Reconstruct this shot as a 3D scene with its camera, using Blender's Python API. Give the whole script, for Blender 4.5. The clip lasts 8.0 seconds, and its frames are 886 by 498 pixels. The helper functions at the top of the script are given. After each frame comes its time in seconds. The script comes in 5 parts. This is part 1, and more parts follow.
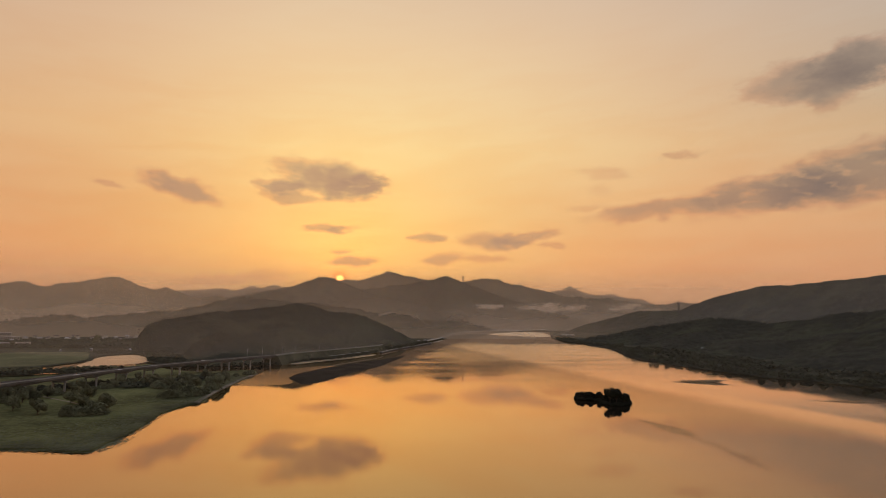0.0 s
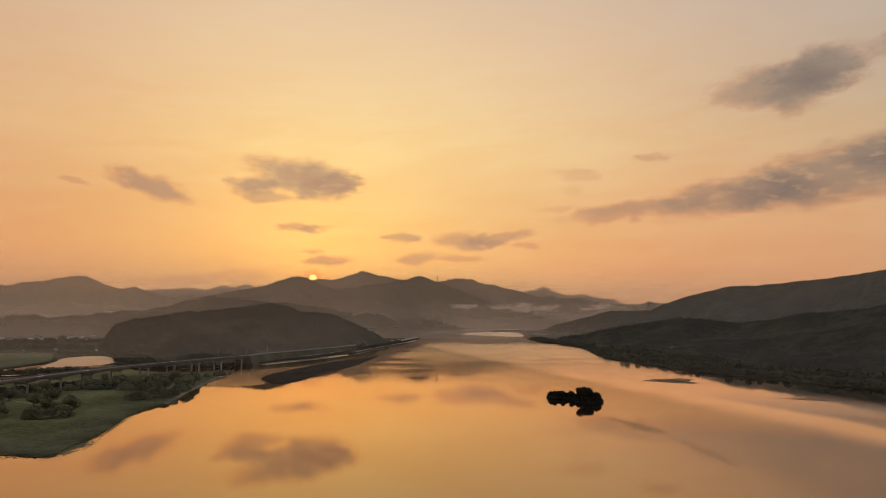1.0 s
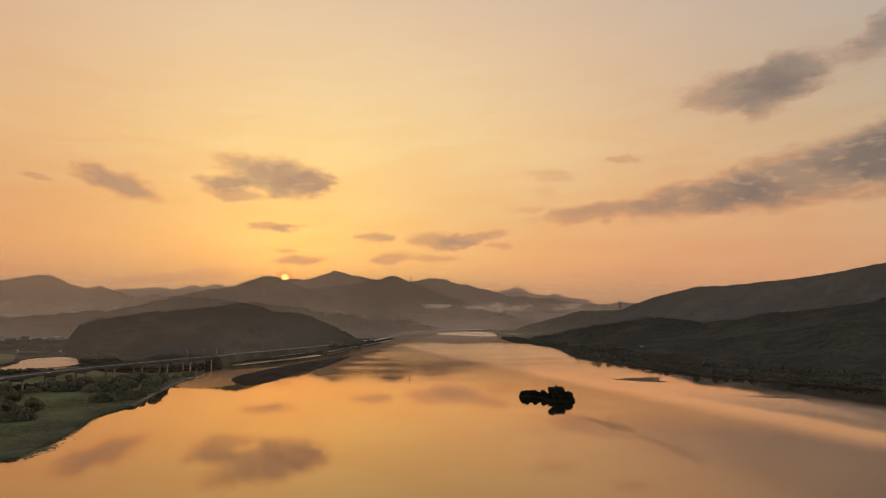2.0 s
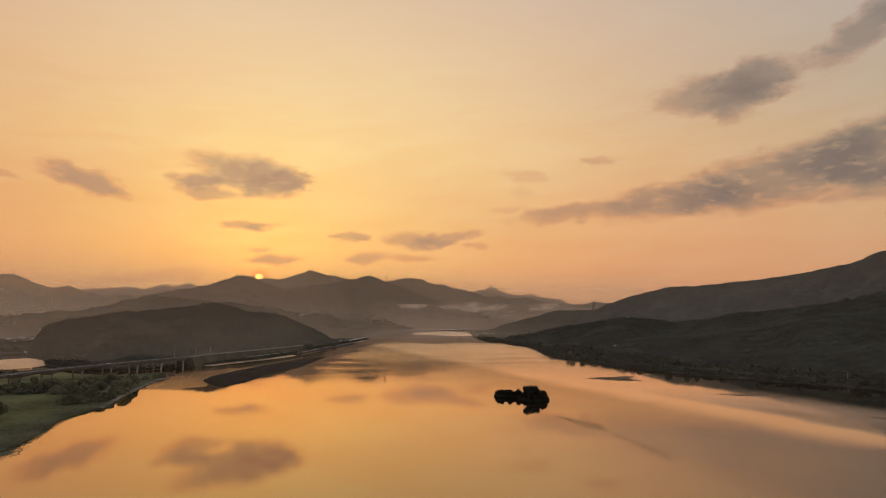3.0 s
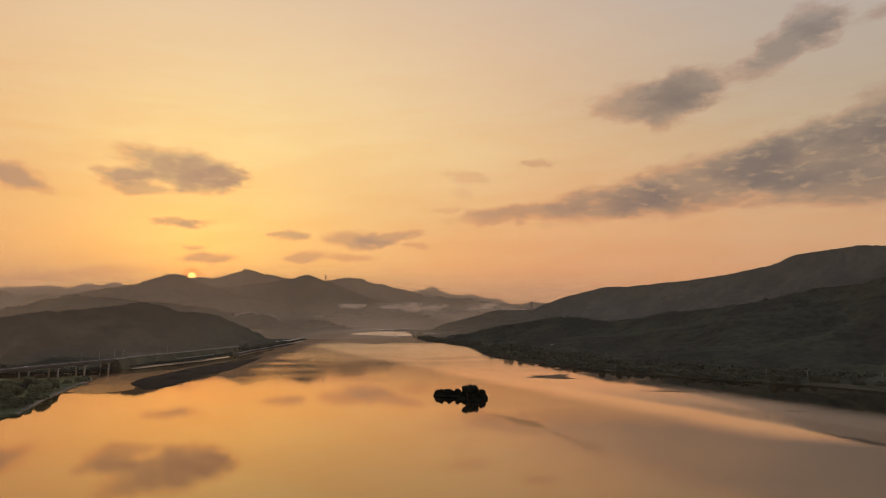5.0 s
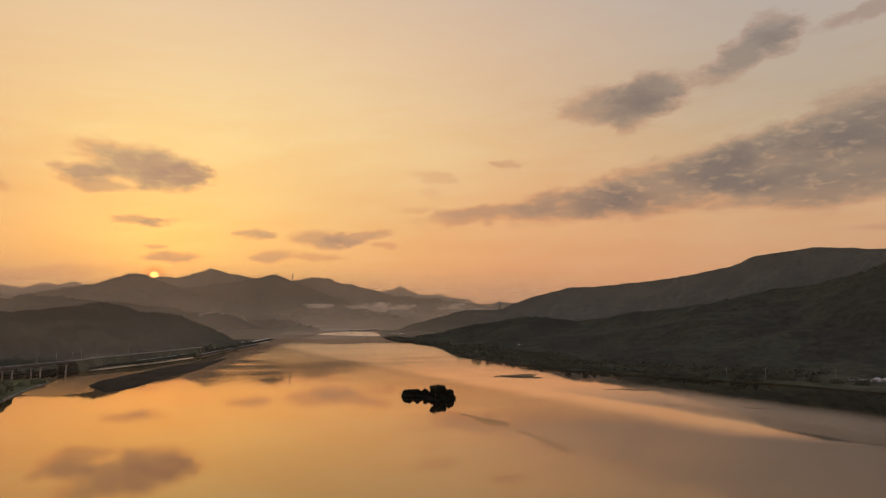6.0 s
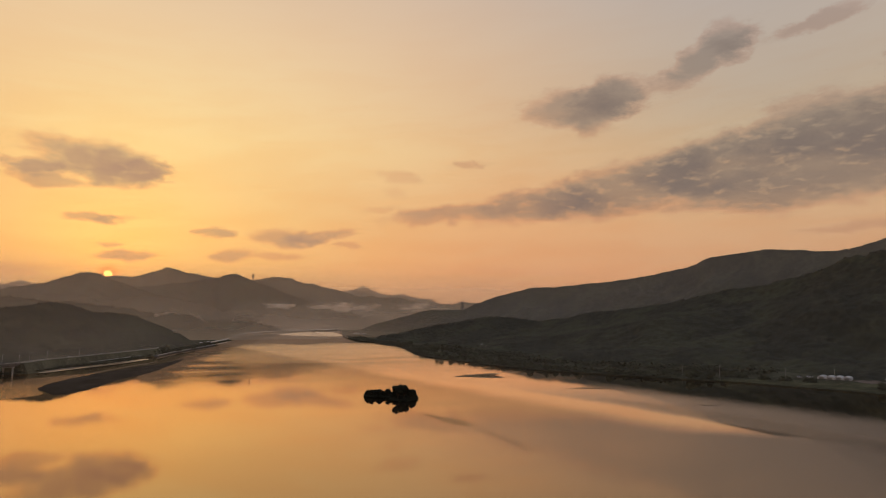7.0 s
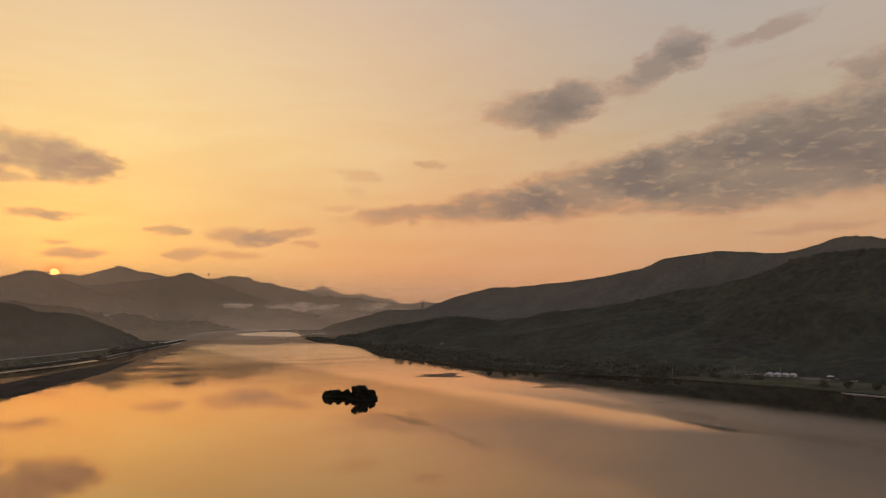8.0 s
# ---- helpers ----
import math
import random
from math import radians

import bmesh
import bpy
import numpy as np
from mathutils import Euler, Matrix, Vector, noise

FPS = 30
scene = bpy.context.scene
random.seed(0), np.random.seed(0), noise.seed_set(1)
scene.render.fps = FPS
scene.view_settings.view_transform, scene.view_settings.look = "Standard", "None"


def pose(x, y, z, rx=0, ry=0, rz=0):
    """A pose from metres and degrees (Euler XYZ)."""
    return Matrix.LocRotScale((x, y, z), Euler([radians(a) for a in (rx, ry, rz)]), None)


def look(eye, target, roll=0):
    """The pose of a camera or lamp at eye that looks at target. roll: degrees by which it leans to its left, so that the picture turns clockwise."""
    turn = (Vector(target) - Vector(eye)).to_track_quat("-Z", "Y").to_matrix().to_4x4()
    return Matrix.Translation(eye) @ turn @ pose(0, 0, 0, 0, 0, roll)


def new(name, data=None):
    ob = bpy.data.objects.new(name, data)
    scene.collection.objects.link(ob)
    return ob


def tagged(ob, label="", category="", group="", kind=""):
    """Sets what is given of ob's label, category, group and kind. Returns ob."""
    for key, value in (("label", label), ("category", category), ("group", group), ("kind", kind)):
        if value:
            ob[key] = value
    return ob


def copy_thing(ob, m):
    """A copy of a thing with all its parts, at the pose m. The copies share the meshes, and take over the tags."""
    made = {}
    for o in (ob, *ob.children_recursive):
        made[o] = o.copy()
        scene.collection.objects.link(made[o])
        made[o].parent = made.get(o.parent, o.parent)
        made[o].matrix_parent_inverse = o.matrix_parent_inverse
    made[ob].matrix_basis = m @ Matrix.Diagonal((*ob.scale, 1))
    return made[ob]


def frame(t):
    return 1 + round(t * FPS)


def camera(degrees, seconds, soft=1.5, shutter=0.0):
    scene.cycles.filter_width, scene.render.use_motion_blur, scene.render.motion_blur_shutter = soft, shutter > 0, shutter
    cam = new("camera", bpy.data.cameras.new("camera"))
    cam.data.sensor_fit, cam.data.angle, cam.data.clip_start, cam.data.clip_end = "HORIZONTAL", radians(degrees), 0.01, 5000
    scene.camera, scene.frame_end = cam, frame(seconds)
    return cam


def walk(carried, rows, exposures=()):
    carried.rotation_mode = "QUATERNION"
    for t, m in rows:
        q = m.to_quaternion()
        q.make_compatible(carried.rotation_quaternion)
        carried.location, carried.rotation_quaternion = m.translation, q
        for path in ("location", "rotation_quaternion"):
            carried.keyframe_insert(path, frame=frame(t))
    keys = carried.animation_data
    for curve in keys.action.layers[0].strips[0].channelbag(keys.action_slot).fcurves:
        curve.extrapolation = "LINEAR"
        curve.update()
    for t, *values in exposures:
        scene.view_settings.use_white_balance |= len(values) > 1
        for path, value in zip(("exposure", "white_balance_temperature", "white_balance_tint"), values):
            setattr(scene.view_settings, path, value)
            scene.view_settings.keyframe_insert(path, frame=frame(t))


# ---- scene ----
cam = camera(72.17, 8.0, soft=0.8)
EYE = 65.0
# seconds, yaw to the right, pitch up, lean: the camera hovers and turns to the right
TURNS = [
    (0.0, 0.0, 6.38, 0.35), (0.5, 1.11, 6.38, 0.33), (1.0, 2.44, 6.38, 0.33), (1.5, 3.79, 6.38, 0.31),
    (3.0, 7.22, 6.38, 0.24), (3.5, 8.71, 6.38, 0.23), (4.0, 10.26, 6.38, 0.22), (4.5, 11.55, 6.38, 0.19),
    (6.0, 15.81, 6.39, 0.09), (6.5, 17.54, 6.39, 0.07), (7.0, 19.28, 6.39, 0.04), (7.5, 21.26, 6.38, 0.01), (8.0, 23.02, 6.37, 0.0),
]
walk(cam, [(t, pose(0, 0, EYE, 90 + up, 0, -yaw) @ pose(0, 0, 0, 0, 0, lean)) for t, yaw, up, lean in TURNS],
     exposures=[(0.0, 0.0), (8.0, 0.0)])

SUN_AZ, SUN_EL = -9.64, 3.44      # degrees right of north (y), above the horizon


# ---- small node language ----
def sock(tree, v, socket):
    if isinstance(v, bpy.types.NodeSocket):
        tree.links.new(v, socket)
    elif v is not None:
        socket.default_value = v


def M(tree, op, a=None, b=None, c=None, clamp=False):
    n = tree.nodes.new("ShaderNodeMath")
    n.operation, n.use_clamp = op, clamp
    for i, v in enumerate((a, b, c)):
        if v is not None:
            sock(tree, v, n.inputs[i])
    return n.outputs[0]


def VM(tree, op, a=None, b=None):
    n = tree.nodes.new("ShaderNodeVectorMath")
    n.operation = op
    for i, v in enumerate((a, b)):
        if v is not None:
            sock(tree, v, n.inputs[i])
    return n.outputs["Value"] if op in ("DOT_PRODUCT", "LENGTH") else n.outputs["Vector"]


def step(tree, v, lo, hi, a=0.0, b=1.0):
    """Smooth step of v from lo to hi, giving a to b."""
    n = tree.nodes.new("ShaderNodeMapRange")
    n.interpolation_type = "SMOOTHSTEP"
    for i, x in enumerate((v, lo, hi, a, b)):
        sock(tree, x, n.inputs[i])
    return n.outputs[0]


def ramp(tree, v, stops):
    n = tree.nodes.new("ShaderNodeValToRGB")
    el = n.color_ramp.elements
    while len(el) < len(stops):
        el.new(0.5)
    for e, (p, c) in zip(el, stops):
        e.position, e.color = p, (*c, 1)
    sock(tree, v, n.inputs[0])
    return n.outputs[0]


def blend(tree, f, a, b, how="MIX"):
    n = tree.nodes.new("ShaderNodeMix")
    n.data_type, n.blend_type = "RGBA", how
    for s, v in ((n.inputs["Factor"], f), (n.inputs[6], a), (n.inputs[7], b)):
        sock(tree, (*v, 1) if isinstance(v, tuple) and len(v) == 3 else v, s)
    return n.outputs[2]


def noise_tex(tree, vec, scale, detail=4.0, rough=0.55, distort=0.0):
    n = tree.nodes.new("ShaderNodeTexNoise")
    sock(tree, vec, n.inputs["Vector"])
    n.inputs["Scale"].default_value, n.inputs["Detail"].default_value = scale, detail
    n.inputs["Roughness"].default_value, n.inputs["Distortion"].default_value = rough, distort
    return n.outputs[0]


def mapped(tree, vec, scale=(1, 1, 1), rot=(0, 0, 0)):
    n = tree.nodes.new("ShaderNodeMapping")
    sock(tree, vec, n.inputs[0])
    n.inputs["Scale"].default_value, n.inputs["Rotation"].default_value = scale, rot
    return n.outputs[0]


# ---- world: hazy sunset sky with clouds, one low sun ----
world = bpy.data.worlds.new("sky")
scene.world = world
world.use_nodes = True
W = world.node_tree
W.nodes.clear()
ray_dir = W.nodes.new("ShaderNodeTexCoord").outputs["Generated"]
split = W.nodes.new("ShaderNodeSeparateXYZ")
W.links.new(ray_dir, split.inputs[0])
dx, dy, dz = split.outputs
DEG = 57.29578
elev = M(W, "MULTIPLY", M(W, "ARCSINE", M(W, "MINIMUM", M(W, "MAXIMUM", dz, -1.0), 1.0)), DEG)
azim = M(W, "MULTIPLY", M(W, "ARCTAN2", dx, dy), DEG)
a, e = radians(SUN_AZ), radians(SUN_EL)
sun_vec = (math.sin(a) * math.cos(e), math.cos(a) * math.cos(e), math.sin(e))
cosun = VM(W, "DOT_PRODUCT", ray_dir, sun_vec)
theta = M(W, "MULTIPLY", M(W, "ARCCOSINE", M(W, "MINIMUM", M(W, "MAXIMUM", cosun, -1.0), 1.0)), DEG)

nishita = W.nodes.new("ShaderNodeTexSky")
nishita.sky_type, nishita.sun_disc = "NISHITA", False
nishita.sun_elevation, nishita.sun_rotation = radians(SUN_EL), radians(SUN_AZ)
nishita.dust_density, nishita.air_density = 4.0, 1.5
air = blend(W, 1.0, nishita.outputs[0], (0.10, 0.10, 0.10), "MULTIPLY")

# dusty haze towards the sun
haze = ramp(W, M(W, "DIVIDE", elev, 90.0, clamp=True), [
    (0.0, (0.84, 0.36, 0.165)), (0.045, (0.86, 0.405, 0.185)), (0.10, (0.85, 0.45, 0.21)), (0.17, (0.89, 0.56, 0.285)),
    (0.27, (0.85, 0.585, 0.365)), (0.38, (0.75, 0.57, 0.43)), (0.6, (0.80, 0.72, 0.66)), (1.0, (0.84, 0.83, 0.85))])
side = step(W, theta, 18.0, 62.0)
haze = blend(W, side, haze, blend(W, 1.0, haze, blend(W, step(W, elev, 5.0, 20.0), (0.93, 0.96, 1.06), (0.64, 0.70, 0.90)), "MULTIPLY"))
haze = blend(W, step(W, theta, 33.0, 62.0), haze, blend(W, 1.0, haze, (0.95, 1.06, 1.12), "MULTIPLY"))
haze = blend(W, step(W, theta, 60.0, 150.0), haze, blend(W, 1.0, haze, (0.95, 1.0, 1.1), "MULTIPLY"))
sky = blend(W, 0.92, air, haze)


def glow(width, power):
    return M(W, "POWER", 2.718, M(W, "MULTIPLY", M(W, "POWER", M(W, "DIVIDE", theta, width), power), -1.0))


sky = blend(W, glow(17.0, 1.6), sky, (0.12, 0.165, 0.005), "ADD")
sky = blend(W, glow(6.0, 1.2), sky, (0.22, 0.05, 0.0), "ADD")
sky = blend(W, glow(1.6, 1.0), sky, (0.35, 0.10, 0.0), "ADD")
# the haze is clearest over the lake and duller away from the sun
off_a, off_e = M(W, "SUBTRACT", azim, 3.0), M(W, "SUBTRACT", elev, 14.0)
open_sky = M(W, "ADD", M(W, "POWER", M(W, "DIVIDE", M(W, "ABSOLUTE", off_a), 20.0), 2.0), M(W, "POWER", M(W, "DIVIDE", M(W, "ABSOLUTE", off_e), 10.0), 2.0))
sky = blend(W, step(W, open_sky, 0.0, 1.6, 1.0, 0.0), sky, blend(W, 1.0, sky, (1.02, 1.07, 1.08), "MULTIPLY"))
sky = blend(W, step(W, azim, -12.0, -34.0), sky, blend(W, 1.0, sky, (0.93, 0.88, 0.88), "MULTIPLY"))
# thin veils of high cloud
sheet = W.nodes.new("ShaderNodeCombineXYZ")
W.links.new(M(W, "MULTIPLY", azim, 0.10), sheet.inputs[0])
W.links.new(M(W, "MULTIPLY", M(W, "ADD", elev, M(W, "MULTIPLY", azim, -0.06)), 0.55), sheet.inputs[1])
veil = step(W, noise_tex(W, sheet.outputs[0], 1.0, 5.0, 0.6, 0.4), 0.35, 0.68)
veil = M(W, "MULTIPLY", veil, step(W, elev, 12.0, 26.0, 1.0, 0.25))
sky = blend(W, M(W, "MULTIPLY", veil, 0.5), sky, blend(W, 1.0, sky, (0.97, 0.86, 0.78), "MULTIPLY"))

# clouds: azimuth, elevation, half width, half height, slope, weight
flow = W.nodes.new("ShaderNodeCombineXYZ")
W.links.new(azim, flow.inputs[0])
W.links.new(M(W, "MULTIPLY", elev, 1.9), flow.inputs[1])
fine = noise_tex(W, flow.outputs[0], 0.42, 5.0, 0.58, 0.3)
broad = noise_tex(W, flow.outputs[0], 0.13, 3.0, 0.5, 0.3)
frayed = noise_tex(W, mapped(W, flow.outputs[0], (0.85, 1.1, 1.0), (0, 0, -0.12)), 0.8, 5.0, 0.58, 0.3)
ragged_edge = M(W, "ADD", M(W, "MULTIPLY", M(W, "SUBTRACT", broad, 0.5), 0.5), M(W, "MULTIPLY", M(W, "SUBTRACT", frayed, 0.5), 0.42))
# the outlines are drawn out and bent by the wind
bent = noise_tex(W, mapped(W, flow.outputs[0], (1.0, 1.0, 1.0), (0, 0, 0.9)), 0.30, 5.0, 0.6)
azim_bent = M(W, "ADD", azim, M(W, "MULTIPLY", M(W, "SUBTRACT", fine, 0.5), 4.6))
elev_bent = M(W, "ADD", elev, M(W, "MULTIPLY", M(W, "SUBTRACT", bent, 0.5), 1.9))
# small clouds near the sun
CLOUDS = [
    (-10.84, 12.85, 4.90, 1.55, -6.6, 0.85), (-14.78, 11.81, 2.9, 0.66, 1.1, 0.8), (-14.17, 10.80, 2.7, 0.56, -1.1, 0.55),
    (-7.23, 12.30, 2.0, 0.95, 1.6, 0.8), (-9.14, 11.69, 3.1, 0.95, 1.6, 0.8), (-23.50, 10.94, 3.2, 0.95, -16.5, 0.72),
    (-29.03, 10.68, 1.30, 0.24, -0.7, 0.30), (-10.88, 8.13, 1.75, 0.40, 0.8, 0.55), (-9.98, 7.96, 1.60, 0.34, 7.5, 0.45),
    (-9.59, 5.92, 1.00, 0.20, 0.0, 0.40), (-8.63, 5.09, 2.40, 0.44, 0.7, 0.58), (-1.60, 7.37, 1.80, 0.46, 0.6, 0.62),
    (-0.04, 5.59, 1.95, 0.52, 4.4, 0.56), (4.30, 7.12, 2.60, 0.80, -1.8, 0.50), (7.29, 7.29, 3.40, 0.60, 8.0, 0.56),
    (3.91, 5.52, 2.60, 0.30, 1.8, 0.32),
]
# the long bank and the pair of clouds above it
CLOUDS += [
    (10.51, 6.61, 1.30, 0.32, 4.5, 0.28), (20.65, 9.73, 6.46, 0.85, 5.3, 0.55), (28.41, 10.42, 6.74, 1.60, 7.0, 0.72),
    (36.84, 11.81, 7.48, 2.29, 11.4, 0.78), (44.74, 12.50, 7.10, 2.80, 9.3, 0.80), (51.94, 13.65, 6.55, 3.92, 8.3, 0.82),
    (58.55, 13.59, 6.13, 3.78, -4.8, 0.84), (47.95, 10.40, 5.6, 1.75, 2.0, 0.80), (55.0, 11.0, 5.5, 1.9, 5.0, 0.80), (31.97, 18.98, 5.48, 1.68, 2.7, 0.60),
    (35.39, 19.78, 3.32, 1.64, 8.9, 0.66), (33.23, 17.91, 2.53, 1.37, -2.7, 0.45), (43.41, 21.87, 4.35, 1.50, 22.1, 0.72),
    (45.23, 23.46, 2.26, 1.25, 10.6, 0.32), (52.15, 23.13, 3.61, 0.68, 14.2, 0.34), (58.93, 19.13, 1.98, 0.78, -9.5, 0.35),
]
CLOUDS += [
    (21.93, 14.17, 1.70, 0.42, -2.6, 0.28), (15.25, 12.97, 2.20, 0.70, -8.7, 0.20), (14.84, 11.62, 1.40, 0.60, 1.6, 0.13),
    (13.39, 10.11, 1.80, 0.30, 1.6, 0.18), (54.81, 7.10, 4.43, 0.40, 3.0, 0.22), (-18.69, 3.36, 5.24, 0.6, 4.7, 0.3),
    (75.0, 19.0, 16.0, 5.0, 8.0, 0.8), (120.0, 30.0, 22.0, 6.0, -5.0, 0.7), (-80.0, 22.0, 14.0, 4.0, 6.0, 0.7),
    (-130.0, 28.0, 20.0, 6.0, 4.0, 0.7), (178.0, 24.0, 24.0, 6.0, 0.0, 0.6),
]
clear = None
for ca, ce, hw, hh, slope, weight in CLOUDS:
    c, s = math.cos(radians(slope)), math.sin(radians(slope))
    u = M(W, "SUBTRACT", azim_bent, ca)
    v = M(W, "SUBTRACT", elev_bent, ce)
    p = M(W, "DIVIDE", M(W, "ADD", M(W, "MULTIPLY", u, c), M(W, "MULTIPLY", v, s)), hw)
    q = M(W, "DIVIDE", M(W, "SUBTRACT", M(W, "MULTIPLY", v, c), M(W, "MULTIPLY", u, s)), hh)
    r = M(W, "SQRT", M(W, "ADD", M(W, "MULTIPLY", p, p), M(W, "MULTIPLY", q, q)))
    m = step(W, M(W, "ADD", r, ragged_edge), 0.45, 1.32, 1.0 - weight, 1.0)
    clear = m if clear is None else M(W, "MULTIPLY", clear, m)
total = M(W, "MINIMUM", M(W, "SUBTRACT", 1.0, clear), 0.93)
# the long bank is broken by small bright gaps
gaps = noise_tex(W, mapped(W, flow.outputs[0], (0.75, 1.0, 1.0), (0, 0, 0.15)), 0.85, 3.0, 0.55, 0.3)
gaps = M(W, "MULTIPLY", step(W, gaps, 0.5, 0.75), M(W, "MULTIPLY", step(W, azim, 14.0, 24.0, 0.2, 0.40), step(W, elev, 15.0, 17.5, 1.0, 0.15)))
total = M(W, "MULTIPLY", total, M(W, "SUBTRACT", 1.0, gaps))
shade = blend(W, step(W, theta, 8.0, 50.0), (0.38, 0.222, 0.166), (0.185, 0.146, 0.129))
shade = blend(W, step(W, broad, 0.35, 0.65), shade, blend(W, 0.2, shade, sky))
# thin rims glow pink
rim = M(W, "MULTIPLY", step(W, total, 0.02, 0.25), step(W, total, 0.35, 0.75, 1.0, 0.0))
sky = blend(W, total, sky, shade)
sky = blend(W, M(W, "MULTIPLY", rim, 0.6), sky, blend(W, 1.0, sky, (1.05, 0.91, 0.88), "MULTIPLY"))
# the sun's own disc
sky = blend(W, step(W, theta, 0.30, 1.15, 0.75, 0.0), sky, (1.25, 0.33, 0.05))
sky = blend(W, step(W, theta, 0.26, 0.44, 1.0, 0.0), sky, (4.0, 1.5, 0.35), "ADD")
# below the horizon
sky = blend(W, step(W, elev, -1.5, -0.2, 1.0, 0.0), sky, (0.10, 0.07, 0.05))
bg = W.nodes.new("ShaderNodeBackground")
W.links.new(sky, bg.inputs[0])
bg.inputs[1].default_value = 1.0
W.links.new(bg.outputs[0], W.nodes.new("ShaderNodeOutputWorld").inputs[0])

sun = new("sun", bpy.data.lights.new("sun", "SUN"))
sun.data.energy, sun.data.angle, sun.data.color = 0.8, radians(2.0), (1.0, 0.58, 0.30)
sun.matrix_world = look((0, 0, 900), (-sun_vec[0], -sun_vec[1], 900 - sun_vec[2]))


# ---- materials ----
def material(name):
    m = bpy.data.materials.new(name)
    m.use_nodes = True
    t = m.node_tree
    t.nodes.clear()
    out = t.nodes.new("ShaderNodeOutputMaterial")
    return m, t, out


def principled(name, colour, rough=0.8, metal=0.0, spread=0.25, grain=2.0, patch=0.1, bump=0.0, bump_scale=3.0, dist=0.5, spec=0.3):
    """A surface whose colour varies at two scales (per metre), with a fine relief."""
    m, t, out = material(name)
    b = t.nodes.new("ShaderNodeBsdfPrincipled")
    pos = t.nodes.new("ShaderNodeNewGeometry").outputs["Position"]
    big = noise_tex(t, pos, patch, 4.0, 0.6)
    small = noise_tex(t, pos, grain, 4.0, 0.6)
    dark = tuple(c * (1 - spread) for c in colour)
    light = tuple(min(1, c * (1 + spread)) for c in colour)
    mix = M(t, "ADD", M(t, "MULTIPLY", big, 0.6), M(t, "MULTIPLY", small, 0.4))
    col = blend(t, step(t, mix, 0.35, 0.65), dark, light)
    info = t.nodes.new("ShaderNodeObjectInfo").outputs["Random"]
    col = blend(t, 1.0, col, ramp(t, info, [(0, (0.85, 0.85, 0.85)), (1, (1.1, 1.1, 1.1))]), "MULTIPLY")
    t.links.new(col, b.inputs["Base Color"])
    b.inputs["Roughness"].default_value, b.inputs["Metallic"].default_value = rough, metal
    b.inputs["Specular IOR Level"].default_value = spec
    if bump:
        n = t.nodes.new("ShaderNodeBump")
        n.inputs["Strength"].default_value, n.inputs["Distance"].default_value = bump, dist
        t.links.new(noise_tex(t, pos, bump_scale, 5.0, 0.65), n.inputs["Height"])
        t.links.new(n.outputs[0], b.inputs["Normal"])
    t.links.new(b.outputs[0], out.inputs[0])
    return m


def forest_material():
    """Tree crowns seen from afar: each crown a little different, in dark and in fresher green stands."""
    m, t, out = material("forest")
    b = t.nodes.new("ShaderNodeBsdfPrincipled")
    pos = t.nodes.new("ShaderNodeNewGeometry").outputs["Position"]
    cell = t.nodes.new("ShaderNodeTexVoronoi")
    cell.inputs["Scale"].default_value = 0.13
    t.links.new(pos, cell.inputs["Vector"])
    each = t.nodes.new("ShaderNodeSeparateXYZ")
    t.links.new(cell.outputs["Color"], each.inputs[0])
    stand = step(t, noise_tex(t, pos, 0.009, 5.0, 0.6, 0.6), 0.42, 0.62)
    tuft = noise_tex(t, pos, 0.45, 4.0, 0.65)
    col = blend(t, stand, (0.029, 0.031, 0.023), (0.040, 0.044, 0.028))
    col = blend(t, 1.0, col, ramp(t, each.outputs[0], [(0, (0.85, 0.85, 0.85)), (0.6, (1.0, 1.0, 1.0)), (1, (1.2, 1.18, 1.1))]), "MULTIPLY")
    col = blend(t, 1.0, col, ramp(t, tuft, [(0.3, (0.85, 0.85, 0.85)), (0.7, (1.15, 1.15, 1.15))]), "MULTIPLY")
    t.links.new(col, b.inputs["Base Color"])
    b.inputs["Roughness"].default_value, b.inputs["Specular IOR Level"].default_value = 0.95, 0.05
    n = t.nodes.new("ShaderNodeBump")
    n.inputs["Strength"].default_value, n.inputs["Distance"].default_value = 0.5, 1.5
    t.links.new(tuft, n.inputs["Height"])
    t.links.new(n.outputs[0], b.inputs["Normal"])
    t.links.new(b.outputs[0], out.inputs[0])
    return m


FOREST = forest_material()
LEAF = principled("leaves", (0.135, 0.138, 0.078), 0.85, spread=0.35, grain=0.6, patch=0.1, spec=0.1)
BANK_LEAF = principled("bank_leaves", (0.070, 0.075, 0.046), 0.85, spread=0.35, grain=0.6, patch=0.1, spec=0.1)
BARK = principled("bark", (0.07, 0.05, 0.035), 0.9, spread=0.3)
MEADOW = principled("meadow", (0.098, 0.102, 0.042), 0.95, spread=0.42, grain=0.25, patch=0.02, bump=0.8, bump_scale=0.8, dist=0.6, spec=0.05)
# leaf colour with shade put in, for the islet's black silhouette
SHADED_LEAF = principled("shaded_leaves", (0.024, 0.025, 0.016), 0.85, spread=0.35, grain=0.6, patch=0.1, spec=0.1)
BANK = principled("bank_grass", (0.040, 0.041, 0.026), 0.95, spread=0.4, grain=0.1, patch=0.012, bump=0.6, bump_scale=0.5, dist=0.6, spec=0.05)
CONCRETE = principled("concrete", (0.30, 0.285, 0.26), 0.85, spread=0.15, grain=1.5, patch=0.15)
ASPHALT = principled("asphalt", (0.09, 0.088, 0.085), 0.85, spread=0.2, grain=2.0, patch=0.1)
WHITE = principled("white_film", (0.42, 0.43, 0.42), 0.5, spread=0.08)


